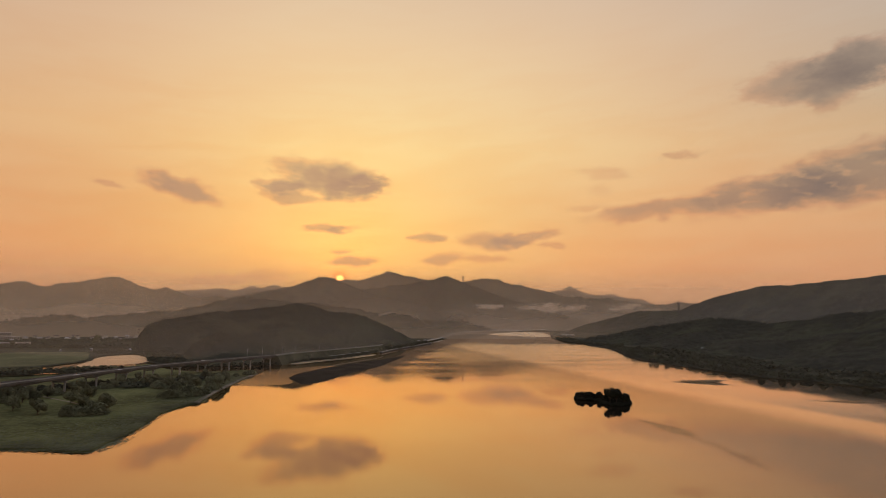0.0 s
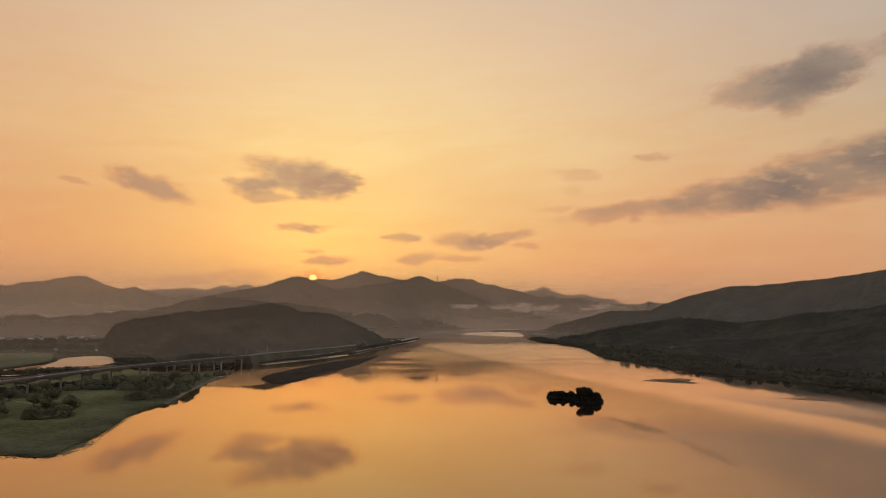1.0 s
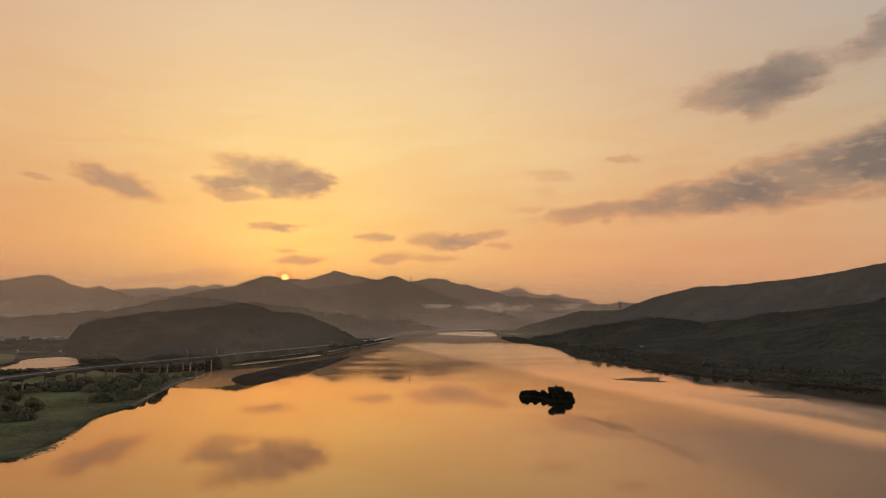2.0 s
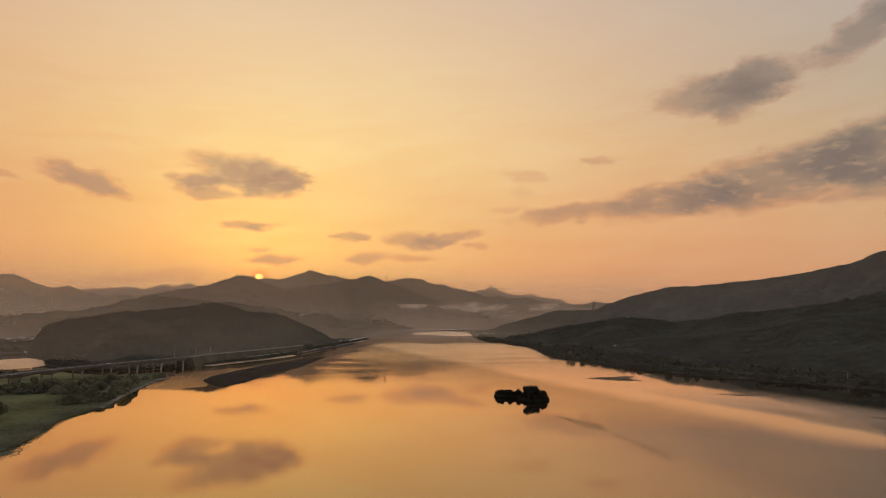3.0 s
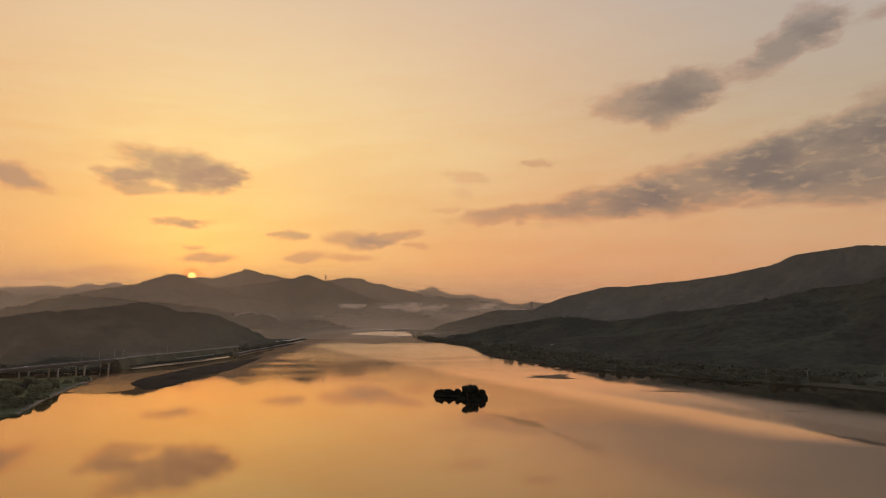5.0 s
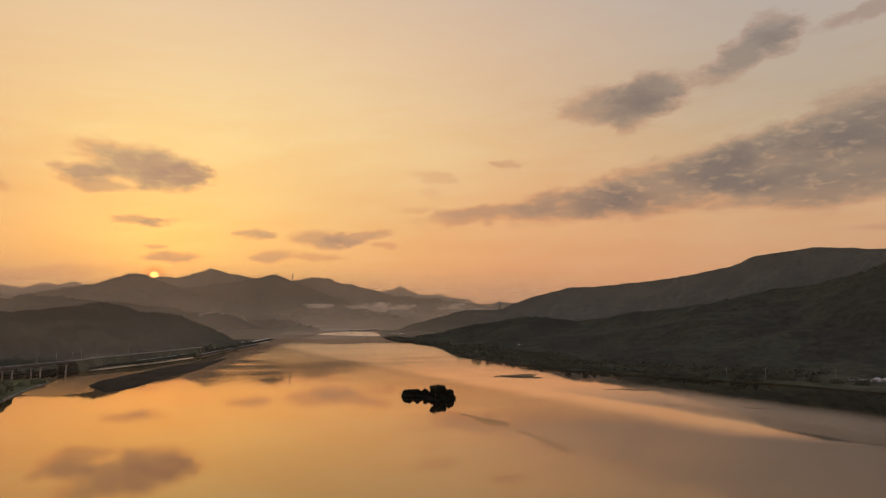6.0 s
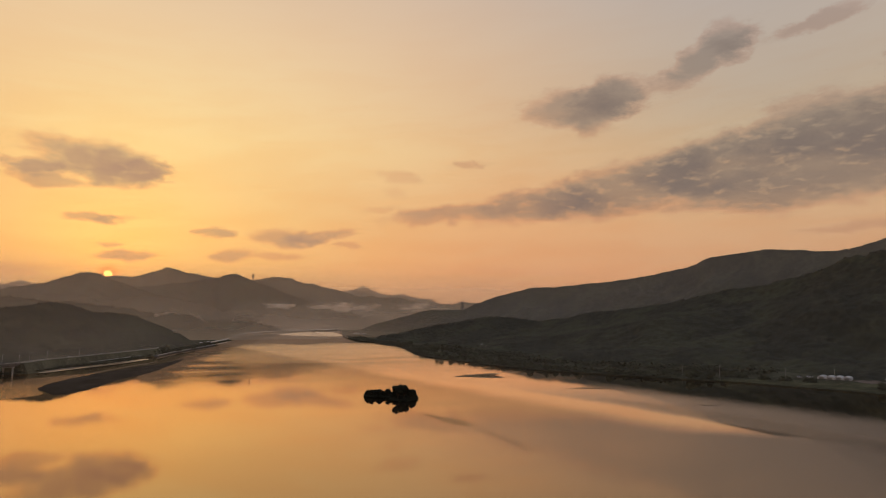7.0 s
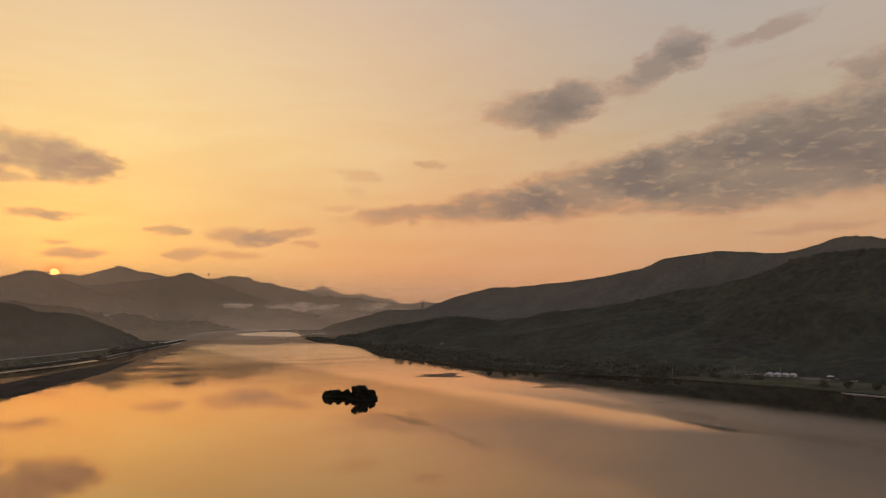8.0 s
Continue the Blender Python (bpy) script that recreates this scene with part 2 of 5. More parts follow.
def water_material():
    m, t, out = material("lake_water")
    pos = t.nodes.new("ShaderNodeNewGeometry").outputs["Position"]
    ripple = noise_tex(t, mapped(t, pos, (0.35, 1.0, 1.0)), 0.22, 5.0, 0.6)
    swell = noise_tex(t, mapped(t, pos, (0.5, 1.0, 1.0), (0, 0, 0.4)), 0.02, 3.0, 0.5)
    n = t.nodes.new("ShaderNodeBump")
    n.inputs["Strength"].default_value, n.inputs["Distance"].default_value = 0.2, 0.05
    chop = noise_tex(t, mapped(t, pos, (0.22, 1.0, 1.0), (0, 0, 0.12)), 0.75, 3.0, 0.5)
    t.links.new(M(t, "ADD", M(t, "ADD", M(t, "MULTIPLY", ripple, 0.7), M(t, "MULTIPLY", chop, 0.3)), M(t, "MULTIPLY", swell, 2.5)), n.inputs["Height"])
    g = t.nodes.new("ShaderNodeBsdfGlossy")
    g.inputs["Color"].default_value = (1.0, 0.80, 0.61, 1)
    sep = t.nodes.new("ShaderNodeSeparateXYZ")
    t.links.new(pos, sep.inputs[0])
    # wind ruffles the open reach in the middle of the lake; its head and the lee below the hill stay calm
    wob = M(t, "MULTIPLY", M(t, "SUBTRACT", swell, 0.5), 500.0)
    yy = M(t, "ADD", sep.outputs[1], wob)
    xx = M(t, "ADD", sep.outputs[0], M(t, "MULTIPLY", wob, 0.15))
    lake_x = M(t, "SUBTRACT", xx, M(t, "MULTIPLY", M(t, "SUBTRACT", sep.outputs[1], 545.0), 0.11))
    wind = M(t, "ADD", M(t, "MULTIPLY", step(t, yy, 540.0, 790.0), 0.62), M(t, "MULTIPLY", step(t, yy, 780.0, 1050.0), 0.75))
    wind = M(t, "MULTIPLY", wind, step(t, yy, 1450.0, 1650.0, 1.0, 0.0))
    wind = M(t, "MULTIPLY", wind, step(t, lake_x, -112.0, -66.0))
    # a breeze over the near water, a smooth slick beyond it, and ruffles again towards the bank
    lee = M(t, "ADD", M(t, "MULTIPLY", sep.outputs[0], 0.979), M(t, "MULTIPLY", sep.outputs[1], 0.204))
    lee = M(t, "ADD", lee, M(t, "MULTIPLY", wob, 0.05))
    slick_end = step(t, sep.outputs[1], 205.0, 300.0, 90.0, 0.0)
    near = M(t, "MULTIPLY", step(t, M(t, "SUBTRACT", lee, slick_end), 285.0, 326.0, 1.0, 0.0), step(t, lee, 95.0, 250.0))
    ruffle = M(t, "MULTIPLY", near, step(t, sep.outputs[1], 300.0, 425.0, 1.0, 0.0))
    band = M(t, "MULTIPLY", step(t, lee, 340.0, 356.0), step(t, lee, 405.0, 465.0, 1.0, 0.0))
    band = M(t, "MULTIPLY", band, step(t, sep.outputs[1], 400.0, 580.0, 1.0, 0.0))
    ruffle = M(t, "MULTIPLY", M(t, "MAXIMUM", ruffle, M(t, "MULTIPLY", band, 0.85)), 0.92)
    cat = noise_tex(t, mapped(t, pos, (0.14, 1.0, 1.0), (0, 0, 0.1)), 0.022, 4.0, 0.6, 0.4)
    wind = M(t, "MULTIPLY", wind, step(t, cat, 0.36, 0.66, 0.82, 1.05))
    wind = M(t, "ADD", M(t, "MULTIPLY", wind, 0.15), 0.004)
    t.links.new(wind, g.inputs["Roughness"])
    # dimmer, greyer reflection painted into the tint on the right and near water
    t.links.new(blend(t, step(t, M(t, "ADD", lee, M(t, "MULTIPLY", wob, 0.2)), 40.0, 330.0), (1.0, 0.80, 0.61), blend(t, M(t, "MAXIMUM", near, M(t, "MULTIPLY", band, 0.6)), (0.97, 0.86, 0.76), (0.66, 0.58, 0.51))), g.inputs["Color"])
    t.links.new(n.outputs[0], g.inputs["Normal"])
    # where the breeze ruffles it the water scatters what it mirrors
    g2 = t.nodes.new("ShaderNodeBsdfGlossy")
    g2.inputs["Roughness"].default_value = 0.27
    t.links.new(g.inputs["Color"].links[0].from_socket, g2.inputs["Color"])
    t.links.new(n.outputs[0], g2.inputs["Normal"])
    mirror = t.nodes.new("ShaderNodeMixShader")
    t.links.new(ruffle, mirror.inputs[0])
    t.links.new(g.outputs[0], mirror.inputs[1])
    t.links.new(g2.outputs[0], mirror.inputs[2])
    d = t.nodes.new("ShaderNodeBsdfDiffuse")
    d.inputs["Color"].default_value = (0.034, 0.031, 0.022, 1)
    f = t.nodes.new("ShaderNodeFresnel")
    f.inputs[0].default_value = 1.33
    x = t.nodes.new("ShaderNodeMixShader")
    t.links.new(step(t, f.outputs[0], 0.0, 0.6, 0.30, 0.95), x.inputs[0])
    t.links.new(d.outputs[0], x.inputs[1])
    t.links.new(mirror.outputs[0], x.inputs[2])
    t.links.new(x.outputs[0], out.inputs[0])
    return m


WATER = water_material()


def mist_material(name, low, high, top, tint):
    """Thin mist: clear above, denser towards the valley floor. low, high: cover at the foot and at the top."""
    m, t, out = material(name)
    geo = t.nodes.new("ShaderNodeNewGeometry").outputs["Position"]
    s = t.nodes.new("ShaderNodeSeparateXYZ")
    t.links.new(geo, s.inputs[0])
    z = M(t, "DIVIDE", s.outputs[2], top)
    n = noise_tex(t, mapped(t, geo, (1, 1, 3.0)), 0.0035, 4.0, 0.55)
    z = M(t, "ADD", z, M(t, "MULTIPLY", M(t, "SUBTRACT", n, 0.5), 0.3))
    cover = step(t, z, 0.0, 0.42, low, high)
    at = t.nodes.new("ShaderNodeAttribute")
    at.attribute_name = "soft"
    cover = M(t, "MULTIPLY", cover, at.outputs["Fac"])
    d = t.nodes.new("ShaderNodeBsdfDiffuse")
    d.inputs["Color"].default_value = (*tint, 1)
    l = t.nodes.new("ShaderNodeBsdfTranslucent")
    l.inputs["Color"].default_value = (*tint, 1)
    both = t.nodes.new("ShaderNodeMixShader")
    both.inputs[0].default_value = 0.85
    t.links.new(d.outputs[0], both.inputs[1])
    t.links.new(l.outputs[0], both.inputs[2])
    x = t.nodes.new("ShaderNodeMixShader")
    t.links.new(cover, x.inputs[0])
    t.links.new(t.nodes.new("ShaderNodeBsdfTransparent").outputs[0], x.inputs[1])
    t.links.new(both.outputs[0], x.inputs[2])
    t.links.new(x.outputs[0], out.inputs[0])
    return m


# ---- mesh helpers ----
def mesh_of(name, verts, faces, mat, smooth=True):
    me = bpy.data.meshes.new(name)
    me.from_pydata([tuple(v) for v in verts], [], faces)
    me.materials.append(mat)
    if smooth:
        me.shade_smooth()
    me.update()
    return me


def part(name, bm, mat, parent=None, label=""):
    me = bpy.data.meshes.new(name)
    bm.to_mesh(me)
    bm.free()
    me.materials.append(mat)
    ob = new(name, me)
    if parent:
        ob.parent = parent
    if label:
        ob["label"] = label
    return ob


def spline(points, gap):
    """Points along a smooth curve through the given ones, about gap metres apart in plan."""
    p = np.array(points, float)
    q = np.vstack([2 * p[0] - p[1], p, 2 * p[-1] - p[-2]])
    out = []
    for i in range(len(p) - 1):
        n = max(1, int(np.hypot(*(p[i + 1] - p[i])[:2]) / gap))
        for k in range(n):
            u = k / n
            a0, a1, a2, a3 = q[i], q[i + 1], q[i + 2], q[i + 3]
            out.append(0.5 * (2 * a1 + (a2 - a0) * u + (2 * a0 - 5 * a1 + 4 * a2 - a3) * u ** 2 + (3 * a1 - a0 - 3 * a2 + a3) * u ** 3))
    out.append(p[-1])
    return np.array(out)


def fract(x, y, z, octaves=4):
    return noise.fractal(Vector((x, y, z)), 1.0, 2.0, octaves)


CRESTS = []


def wooded_hill(label, crest, spread, cell, seed, widths=None, canopy=None, gully=0.22, rugged=None, crown=6.0, fringe=True):
    """A wooded ridge: crest points x, y, height; spread: metres of slope as (base, per metre of height); rugged: unevenness of the crest."""
    crest, widths = list(crest), list(widths) if widths else None
    # both ends run out into the valley floor
    for end in (0, -1):
        if crest[end][2] > 15:
            e, f = Vector(crest[end]), Vector(crest[1 if end == 0 else -2])
            go = (e - f).xy.normalized() * crest[end][2] * 2.4
            tip = (e.x + go.x, e.y + go.y, -4)
            crest.insert(0 if end == 0 else len(crest), tip)
            if widths:
                widths.insert(0 if end == 0 else len(widths), widths[end])
    widths = widths or [spread[0] + spread[1] * max(c[2], 0) for c in crest]
    line = spline([(*c, w) for c, w in zip(crest, widths)], cell)
    along = np.concatenate([[0], np.cumsum(np.hypot(*np.diff(line[:, :2], axis=0).T))])
    marks = [along[np.argmin(np.hypot(line[:, 0] - c[0], line[:, 1] - c[1]))] for c in crest]
    line[:, 2] = 0.4 * line[:, 2] + 0.6 * np.interp(along, marks, [c[2] for c in crest])
    d = np.gradient(line[:, :2], axis=0)
    k = max(3, int(330 / cell))
    pad = np.pad(d, ((k, k), (0, 0)), mode="edge")
    d = np.array([pad[i:i + 2 * k + 1].mean(0) for i in range(len(line))])
    d /= np.linalg.norm(d, axis=1)[:, None]
    rows = len(line)
    half = max(widths)
    cols = max(8, int(half / cell))
    ws = np.concatenate([-np.linspace(1, 0, cols + 1)[:-1] ** 1.15, np.linspace(0, 1, cols // 2 + 1) ** 1.15])
    bump = max(9.0, 1.7 * cell)
    canopy = canopy or (1.2 if cell < 7 else 8.0)
    rugged = rugged or (2.5 if cell < 10 else 6.0)
    verts, faces = [], []
    for i in range(rows):
        x, y, h, w_here = line[i]
        nx, ny = -d[i][1], d[i][0]
        if nx * x + ny * y < 0:
            nx, ny = -nx, -ny
        for w in ws:
            q = abs(w)
            px, py = x + nx * w * w_here, y + ny * w * w_here
            fall = (1 - q) ** 1.25 * (1 - 0.25 * math.sin(math.pi * q))
            z = (h + 4 + rugged * fract(x / 55 + seed, y / 55, seed, 4)) * fall - 4
            z += gully * h * math.sin(math.pi * min(1, q * 1.05)) * fract(px / 170 + seed, py / 170, seed * 3.1, 4)
            z += canopy * fract(px / bump + seed, py / bump, z / bump, 3) * min(1, 0.7 + q * 8) * (1 if q < 0.97 else 0)
            verts.append((px, py, z))
    n = len(ws)
    for i in range(rows - 1):
        for j in range(n - 1):
            faces.append((i * n + j, (i + 1) * n + j, (i + 1) * n + j + 1, i * n + j + 1))
    if cell < 7:
        v = np.array(verts)
        tall = np.clip((v[:, 2] + 2) / 5, 0, 1)
        v[:, 2] += tall * ((crown if cell < 4 else 3.5) * crowns(v[:, 0], v[:, 1], 10.0, seed) + 1.6 * crowns(v[:, 0], v[:, 1], 4.6, seed + 5))
        v[:, 2] -= (0.6 * crown if cell < 4 else 2.0) * tall
        verts = v.tolist()
    if fringe:
        CRESTS.append((label, np.array(verts)[np.arange(rows) * n + cols], cell, seed))
    ob = new("wooded_hill", mesh_of("wooded_hill", verts, faces, FOREST))
    return tagged(ob, label, "hill", kind="structure")


def crowns(x, y, pitch, seed):
    """Height, 0 to 1, of tree crowns standing about pitch metres apart, at the places x, y."""
    gx, gy = np.floor(x / pitch), np.floor(y / pitch)
    best = np.zeros_like(x)
    for i in (-1, 0, 1):
        for j in (-1, 0, 1):
            cx, cy = gx + i, gy + j
            h1 = np.modf(np.abs(np.sin(cx * 127.1 + cy * 311.7 + seed) * 43758.5453))[0]
            h2 = np.modf(np.abs(np.sin(cx * 269.5 + cy * 183.3 + seed) * 24634.6345))[0]
            h3 = np.modf(np.abs(np.sin(cx * 113.5 + cy * 271.9 + seed) * 35412.7111))[0]
            d = np.hypot(x - (cx + 0.15 + 0.7 * h1) * pitch, y - (cy + 0.15 + 0.7 * h2) * pitch) / (pitch * (0.6 + 0.35 * h3))
            best = np.maximum(best, np.sqrt(np.clip(1 - d * d, 0, 1)) * (0.55 + 0.45 * h3))
    return best


def slab(name, outline, z, mat, gap=6.0, ragged=2.0, depth=4.0, seed=0.0):
    """Flat land with a ragged shore and a sloping bank down into the water."""
    line = spline(outline + [outline[0]], gap)[:-1]
    for p in line:
        p[0] += ragged * fract(p[0] / 14 + seed, p[1] / 14, seed)
        p[1] += ragged * fract(p[0] / 14 - seed, p[1] / 14, seed + 9)
    bm = bmesh.new()
    top = [bm.verts.new((p[0], p[1], z)) for p in line]
    face = bm.faces.new(top)
    face.normal_update()
    if face.normal.z < 0:
        face.normal_flip()
    low = [bm.verts.new((p[0], p[1], -depth)) for p in line]
    for i in range(len(top)):
        j = (i + 1) % len(top)
        bm.faces.new((top[i], low[i], low[j], top[j]))
    bmesh.ops.triangulate(bm, faces=[face])
    return part(name, bm, mat)


# ---- ground and water ----
def disc(name, z, radius, mat):
    bm = bmesh.new()
    bmesh.ops.create_circle(bm, cap_ends=True, cap_tris=True, segments=96, radius=radius)
    bmesh.ops.translate(bm, verts=bm.verts, vec=(0, 0, z))
    return part(name, bm, mat)


tagged(disc("ground", -6.0, 6500, BANK), "dark lake bed and valley floor reaching the horizon", "ground", kind="structure")
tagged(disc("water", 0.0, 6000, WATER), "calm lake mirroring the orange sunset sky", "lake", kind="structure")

MEADOW_EDGE = [(-700, 270), (-229, 301), (-196, 301), (-174, 297), (-168, 299), (-169, 308), (-171, 329), (-174, 358), (-186, 412), (-185, 451), (-181, 469), (-189, 498),
               (-195, 539), (-201, 592), (-206, 658), (-209, 696), (-229, 739), (-254, 720), (-285, 716)] + [(-327, 740), (-387, 813), (-397, 784), (-409, 766), (-426, 748), (-442, 724), (-421, 683), (-441, 668), (-472, 660), (-476, 618)] + [(-700, 560)]
tagged(slab("ground", MEADOW_EDGE, 0.6, MEADOW, 3.0, 1.6, seed=2.0), "low green wetland meadow beside the lake", "meadow", kind="structure")
FIELD_EDGE = [(-1200, 700), (-564, 715), (-530, 741), (-502, 759), (-495, 804), (-500, 876), (-540, 958), (-539, 1000), (-519, 1032), (-461, 965), (-416, 872), (-352, 797), (-278, 793), (-231, 835),
              (-214, 889), (-162, 966), (-126, 1199), (-100, 1313), (-54, 1548), (12, 1838), (62, 2325), (134, 2794), (237, 3339), (450, 3480), (489, 2885)]
RIGHT_EDGE = [(367, 2057), (340, 1678), (353, 1572), (345, 1420), (357, 1320), (339, 1191), (314, 1038), (311, 933), (351, 705),
              (392, 635), (423, 568), (471, 501), (497, 444), (521, 374), (530, 325), (537, 276), (600, 100), (1600, 100), (5000, 2500), (3200, 5400), (0, 6200), (-3200, 5400), (-5000, 2500), (-3000, 800)]
tagged(slab("ground", FIELD_EDGE + RIGHT_EDGE, 1.0, BANK, 8.0, 3.0, seed=5.0), "dark grassy valley floor and lake banks", "bank", kind="structure")

# ---- wooded hills, near to far ----
HILL = {}
HILL["shore"] = wooded_hill("dark wooded hill rising from the lake shore", [
    (390, 1655, 9), (465, 1590, 29), (570, 1485, 53), (615, 1435, 65), (640, 1400, 64), (685, 1345, 58),
    (710, 1305, 54), (750, 1240, 64), (770, 1200, 72), (840, 1045, 89), (885, 900, 116), (895, 840, 120),
    (905, 765, 132), (910, 670, 159), (910, 595, 163), (905, 540, 159), (890, 455, 153), (870, 330, 150),
    (830, 170, 135), (790, 20, 120),
], (100, 1.2), 3.2, 0.3, [70, 120, 185, 230, 275, 315, 345, 390, 425, 485, 480, 460, 425, 385, 325, 300, 290, 280, 270, 250])
HILL["knoll"] = wooded_hill("small dark wooded knoll beside the road", [
    (-400, 950, 3), (-390, 960, 20), (-370, 975, 34), (-350, 990, 37), (-330, 1010, 33), (-300, 1025, 21),
    (-270, 1045, 5),
], (40, 1.2), 3.2, 2.0, gully=0.12, crown=3.6)
HILL["road"] = wooded_hill("dark wooded hill above the lakeside road", [
    (-560, 1120, -3), (-555, 1125, 28), (-545, 1135, 48), (-530, 1155, 56), (-495, 1195, 64), (-455, 1240, 74),
    (-400, 1295, 77), (-355, 1330, 86), (-325, 1355, 93), (-295, 1380, 88), (-255, 1405, 74), (-205, 1440, 71),
    (-155, 1470, 50), (-100, 1495, 22),
], (60, 1.5), 3.4, 3.7, gully=0.12, crown=3.6)
wooded_hill("wooded hill above the far lake shore", [
    (-350, 2070, 27), (-280, 2105, 54), (-215, 2130, 66), (-150, 2155, 78), (-95, 2170, 61), (-50, 2185, 33),
    (5, 2200, 3),
], (60, 2.0), 10, 5.4, fringe=False)
HILL["ridge"] = wooded_hill("long wooded mountain ridge above the lake", [
    (590, 2940, -9), (650, 2885, 27), (740, 2795, 55), (850, 2675, 93), (915, 2600, 95), (975, 2525, 97),
    (1020, 2460, 124), (1090, 2355, 157), (1170, 2210, 183), (1222, 2090, 182), (1335, 1785, 199),
    (1385, 1580, 224), (1395, 1495, 247), (1400, 1420, 249), (1405, 1295, 251), (1405, 1180, 237), (1395, 1070, 224),
    (1385, 1010, 228), (1370, 920, 243), (1355, 865, 242), (1345, 825, 234), (1315, 725, 207), (1280, 560, 200),
    (1230, 380, 180), (1180, 200, 150),
], (80, 1.4), 4.6, 7.1)
wooded_hill("hazy wooded ridge behind the town", [
    (-1630, 1895, 26), (-1465, 2025, 40), (-1355, 2100, 55), (-1310, 2130, 63), (-1245, 2165, 56), (-1165, 2215, 67),
    (-1050, 2270, 82), (-990, 2295, 83), (-895, 2335, 107), (-785, 2375, 140), (-735, 2390, 132), (-635, 2420, 124),
    (-485, 2455, 110), (-330, 2480, 93),
], (80, 3), 14, 8.8)
wooded_hill("hazy wooded slope in the middle distance", [
    (-565, 2740, 103), (-375, 2800, 151), (-245, 2830, 145), (-110, 2860, 120), (-20, 2870, 87), (120, 2885, 37),
    (205, 2895, 17),
], (80, 2.5), 14, 10.5)
wooded_hill("hazy wooded mountain with the sun setting behind", [
    (-1155, 3090, 124), (-975, 3155, 182), (-790, 3205, 218), (-690, 3225, 261), (-630, 3240, 272), (-585, 3250, 263),
    (-520, 3260, 237), (-375, 3280, 187), (-255, 3290, 143), (-70, 3300, 81),
], (80, 2.2), 16, 12.2)
wooded_hill("hazy rounded mountain carrying a power pylon", [
    (-605, 3550, 147), (-490, 3560, 214), (-240, 3565, 249), (-80, 3560, 276), (-25, 3555, 293), (35, 3550, 299),
    (100, 3545, 276), (170, 3535, 246), (370, 3505, 171), (475, 3480, 146), (655, 3440, 86),
], (80, 2), 16, 13.9)
wooded_hill("hazy mountain ridge at the head of the lake", [
    (25, 4150, 254), (170, 4145, 309), (265, 4140, 324), (365, 4135, 321), (445, 4125, 290), (535, 4115, 282),
    (625, 4105, 255), (720, 4085, 233), (790, 4075, 206), (900, 4050, 198), (1055, 4015, 169), (1200, 3975, 121),
], (80, 2), 20, 15.6)
wooded_hill("broad hazy mountain beyond the town", [
    (-2700, 3215, 216), (-2470, 3395, 233), (-2405, 3445, 252), (-2345, 3485, 238), (-2295, 3515, 224), (-2235, 3555, 249),
    (-2155, 3605, 259), (-2045, 3670, 287), (-1970, 3710, 294), (-1890, 3750, 255), (-1795, 3795, 220), (-1745, 3820, 239),
    (-1685, 3845, 215), (-1550, 3905, 164), (-1405, 3960, 116),
], (80, 2.5), 20, 17.3)
wooded_hill("hazy pointed mountain on the skyline", [
    (-895, 4310, 263), (-700, 4345, 327), (-585, 4360, 320), (-465, 4375, 363), (-385, 4385, 388), (-270, 4390, 357),
    (-115, 4400, 330), (65, 4400, 282), (230, 4395, 213),
], (60, 2), 20, 19.0)
wooded_hill("low misty ridge at the valley's end", [
    (600, 4410, 135), (875, 4365, 172), (1030, 4330, 200), (1180, 4290, 196), (1280, 4265, 176), (1430, 4215, 160),
    (1535, 4175, 156), (1625, 4140, 175), (1700, 4110, 163), (1795, 4070, 126),
], (60, 1.5), 14, 20.7)
wooded_hill("pale distant mountain range on the skyline", [
    (-1955, 4275, 216), (-1840, 4325, 242), (-1740, 4365, 245), (-1615, 4415, 264), (-1520, 4445, 246), (-1410, 4485, 281),
    (-1335, 4505, 266), (-1250, 4530, 297), (-1155, 4555, 257), (-1035, 4585, 212),
], (60, 1.5), 9.9, 22.4)
wooded_hill("pale distant pointed peak on the skyline", [
    (765, 4690, 231), (840, 4675, 261), (905, 4665, 270), (970, 4650, 304), (1045, 4635, 265), (1130, 4615, 235),
    (1210, 4595, 234), (1260, 4580, 247), (1340, 4560, 217), (1480, 4515, 200), (1565, 4485, 158),
], (60, 1.2), 9.9, 24.1)

# ---- mist in the valleys ----
def mist(label, line, top, low, high, closed=False, tint=(0.96, 0.82, 0.68)):
    """A curtain of thin mist hanging along a line in plan."""
    pts = spline(line, 60)
    verts, faces, soft = [], [], []
    levels = 20
    for i, (x, y) in enumerate(pts):
        for j in range(levels + 1):
            z = top * j / levels
            verts.append((x, y, z))
            end = 1.0 if closed else min(1.0, 4.0 * min(i, len(pts) - 1 - i) / len(pts))
            up = min(1.0, 1.9 * (1 - j / levels))
            foot = min(1.0, j / 2) if closed else 1.0
            soft.append(end * end * (3 - 2 * end) * up * up * (3 - 2 * up) * foot)
    n = levels + 1
    for i in range(len(pts) - 1):
        for j in range(levels):
            faces.append((i * n + j, (i + 1) * n + j, (i + 1) * n + j + 1, i * n + j + 1))
    me = mesh_of("mist", verts, faces, mist_material("mist", low, high, top, tint))
    me.attributes.new("soft", "FLOAT", "POINT").data.foreach_set("value", soft)
    ob = new("mist", me)
    return tagged(ob, label, "mist", kind="stuff")


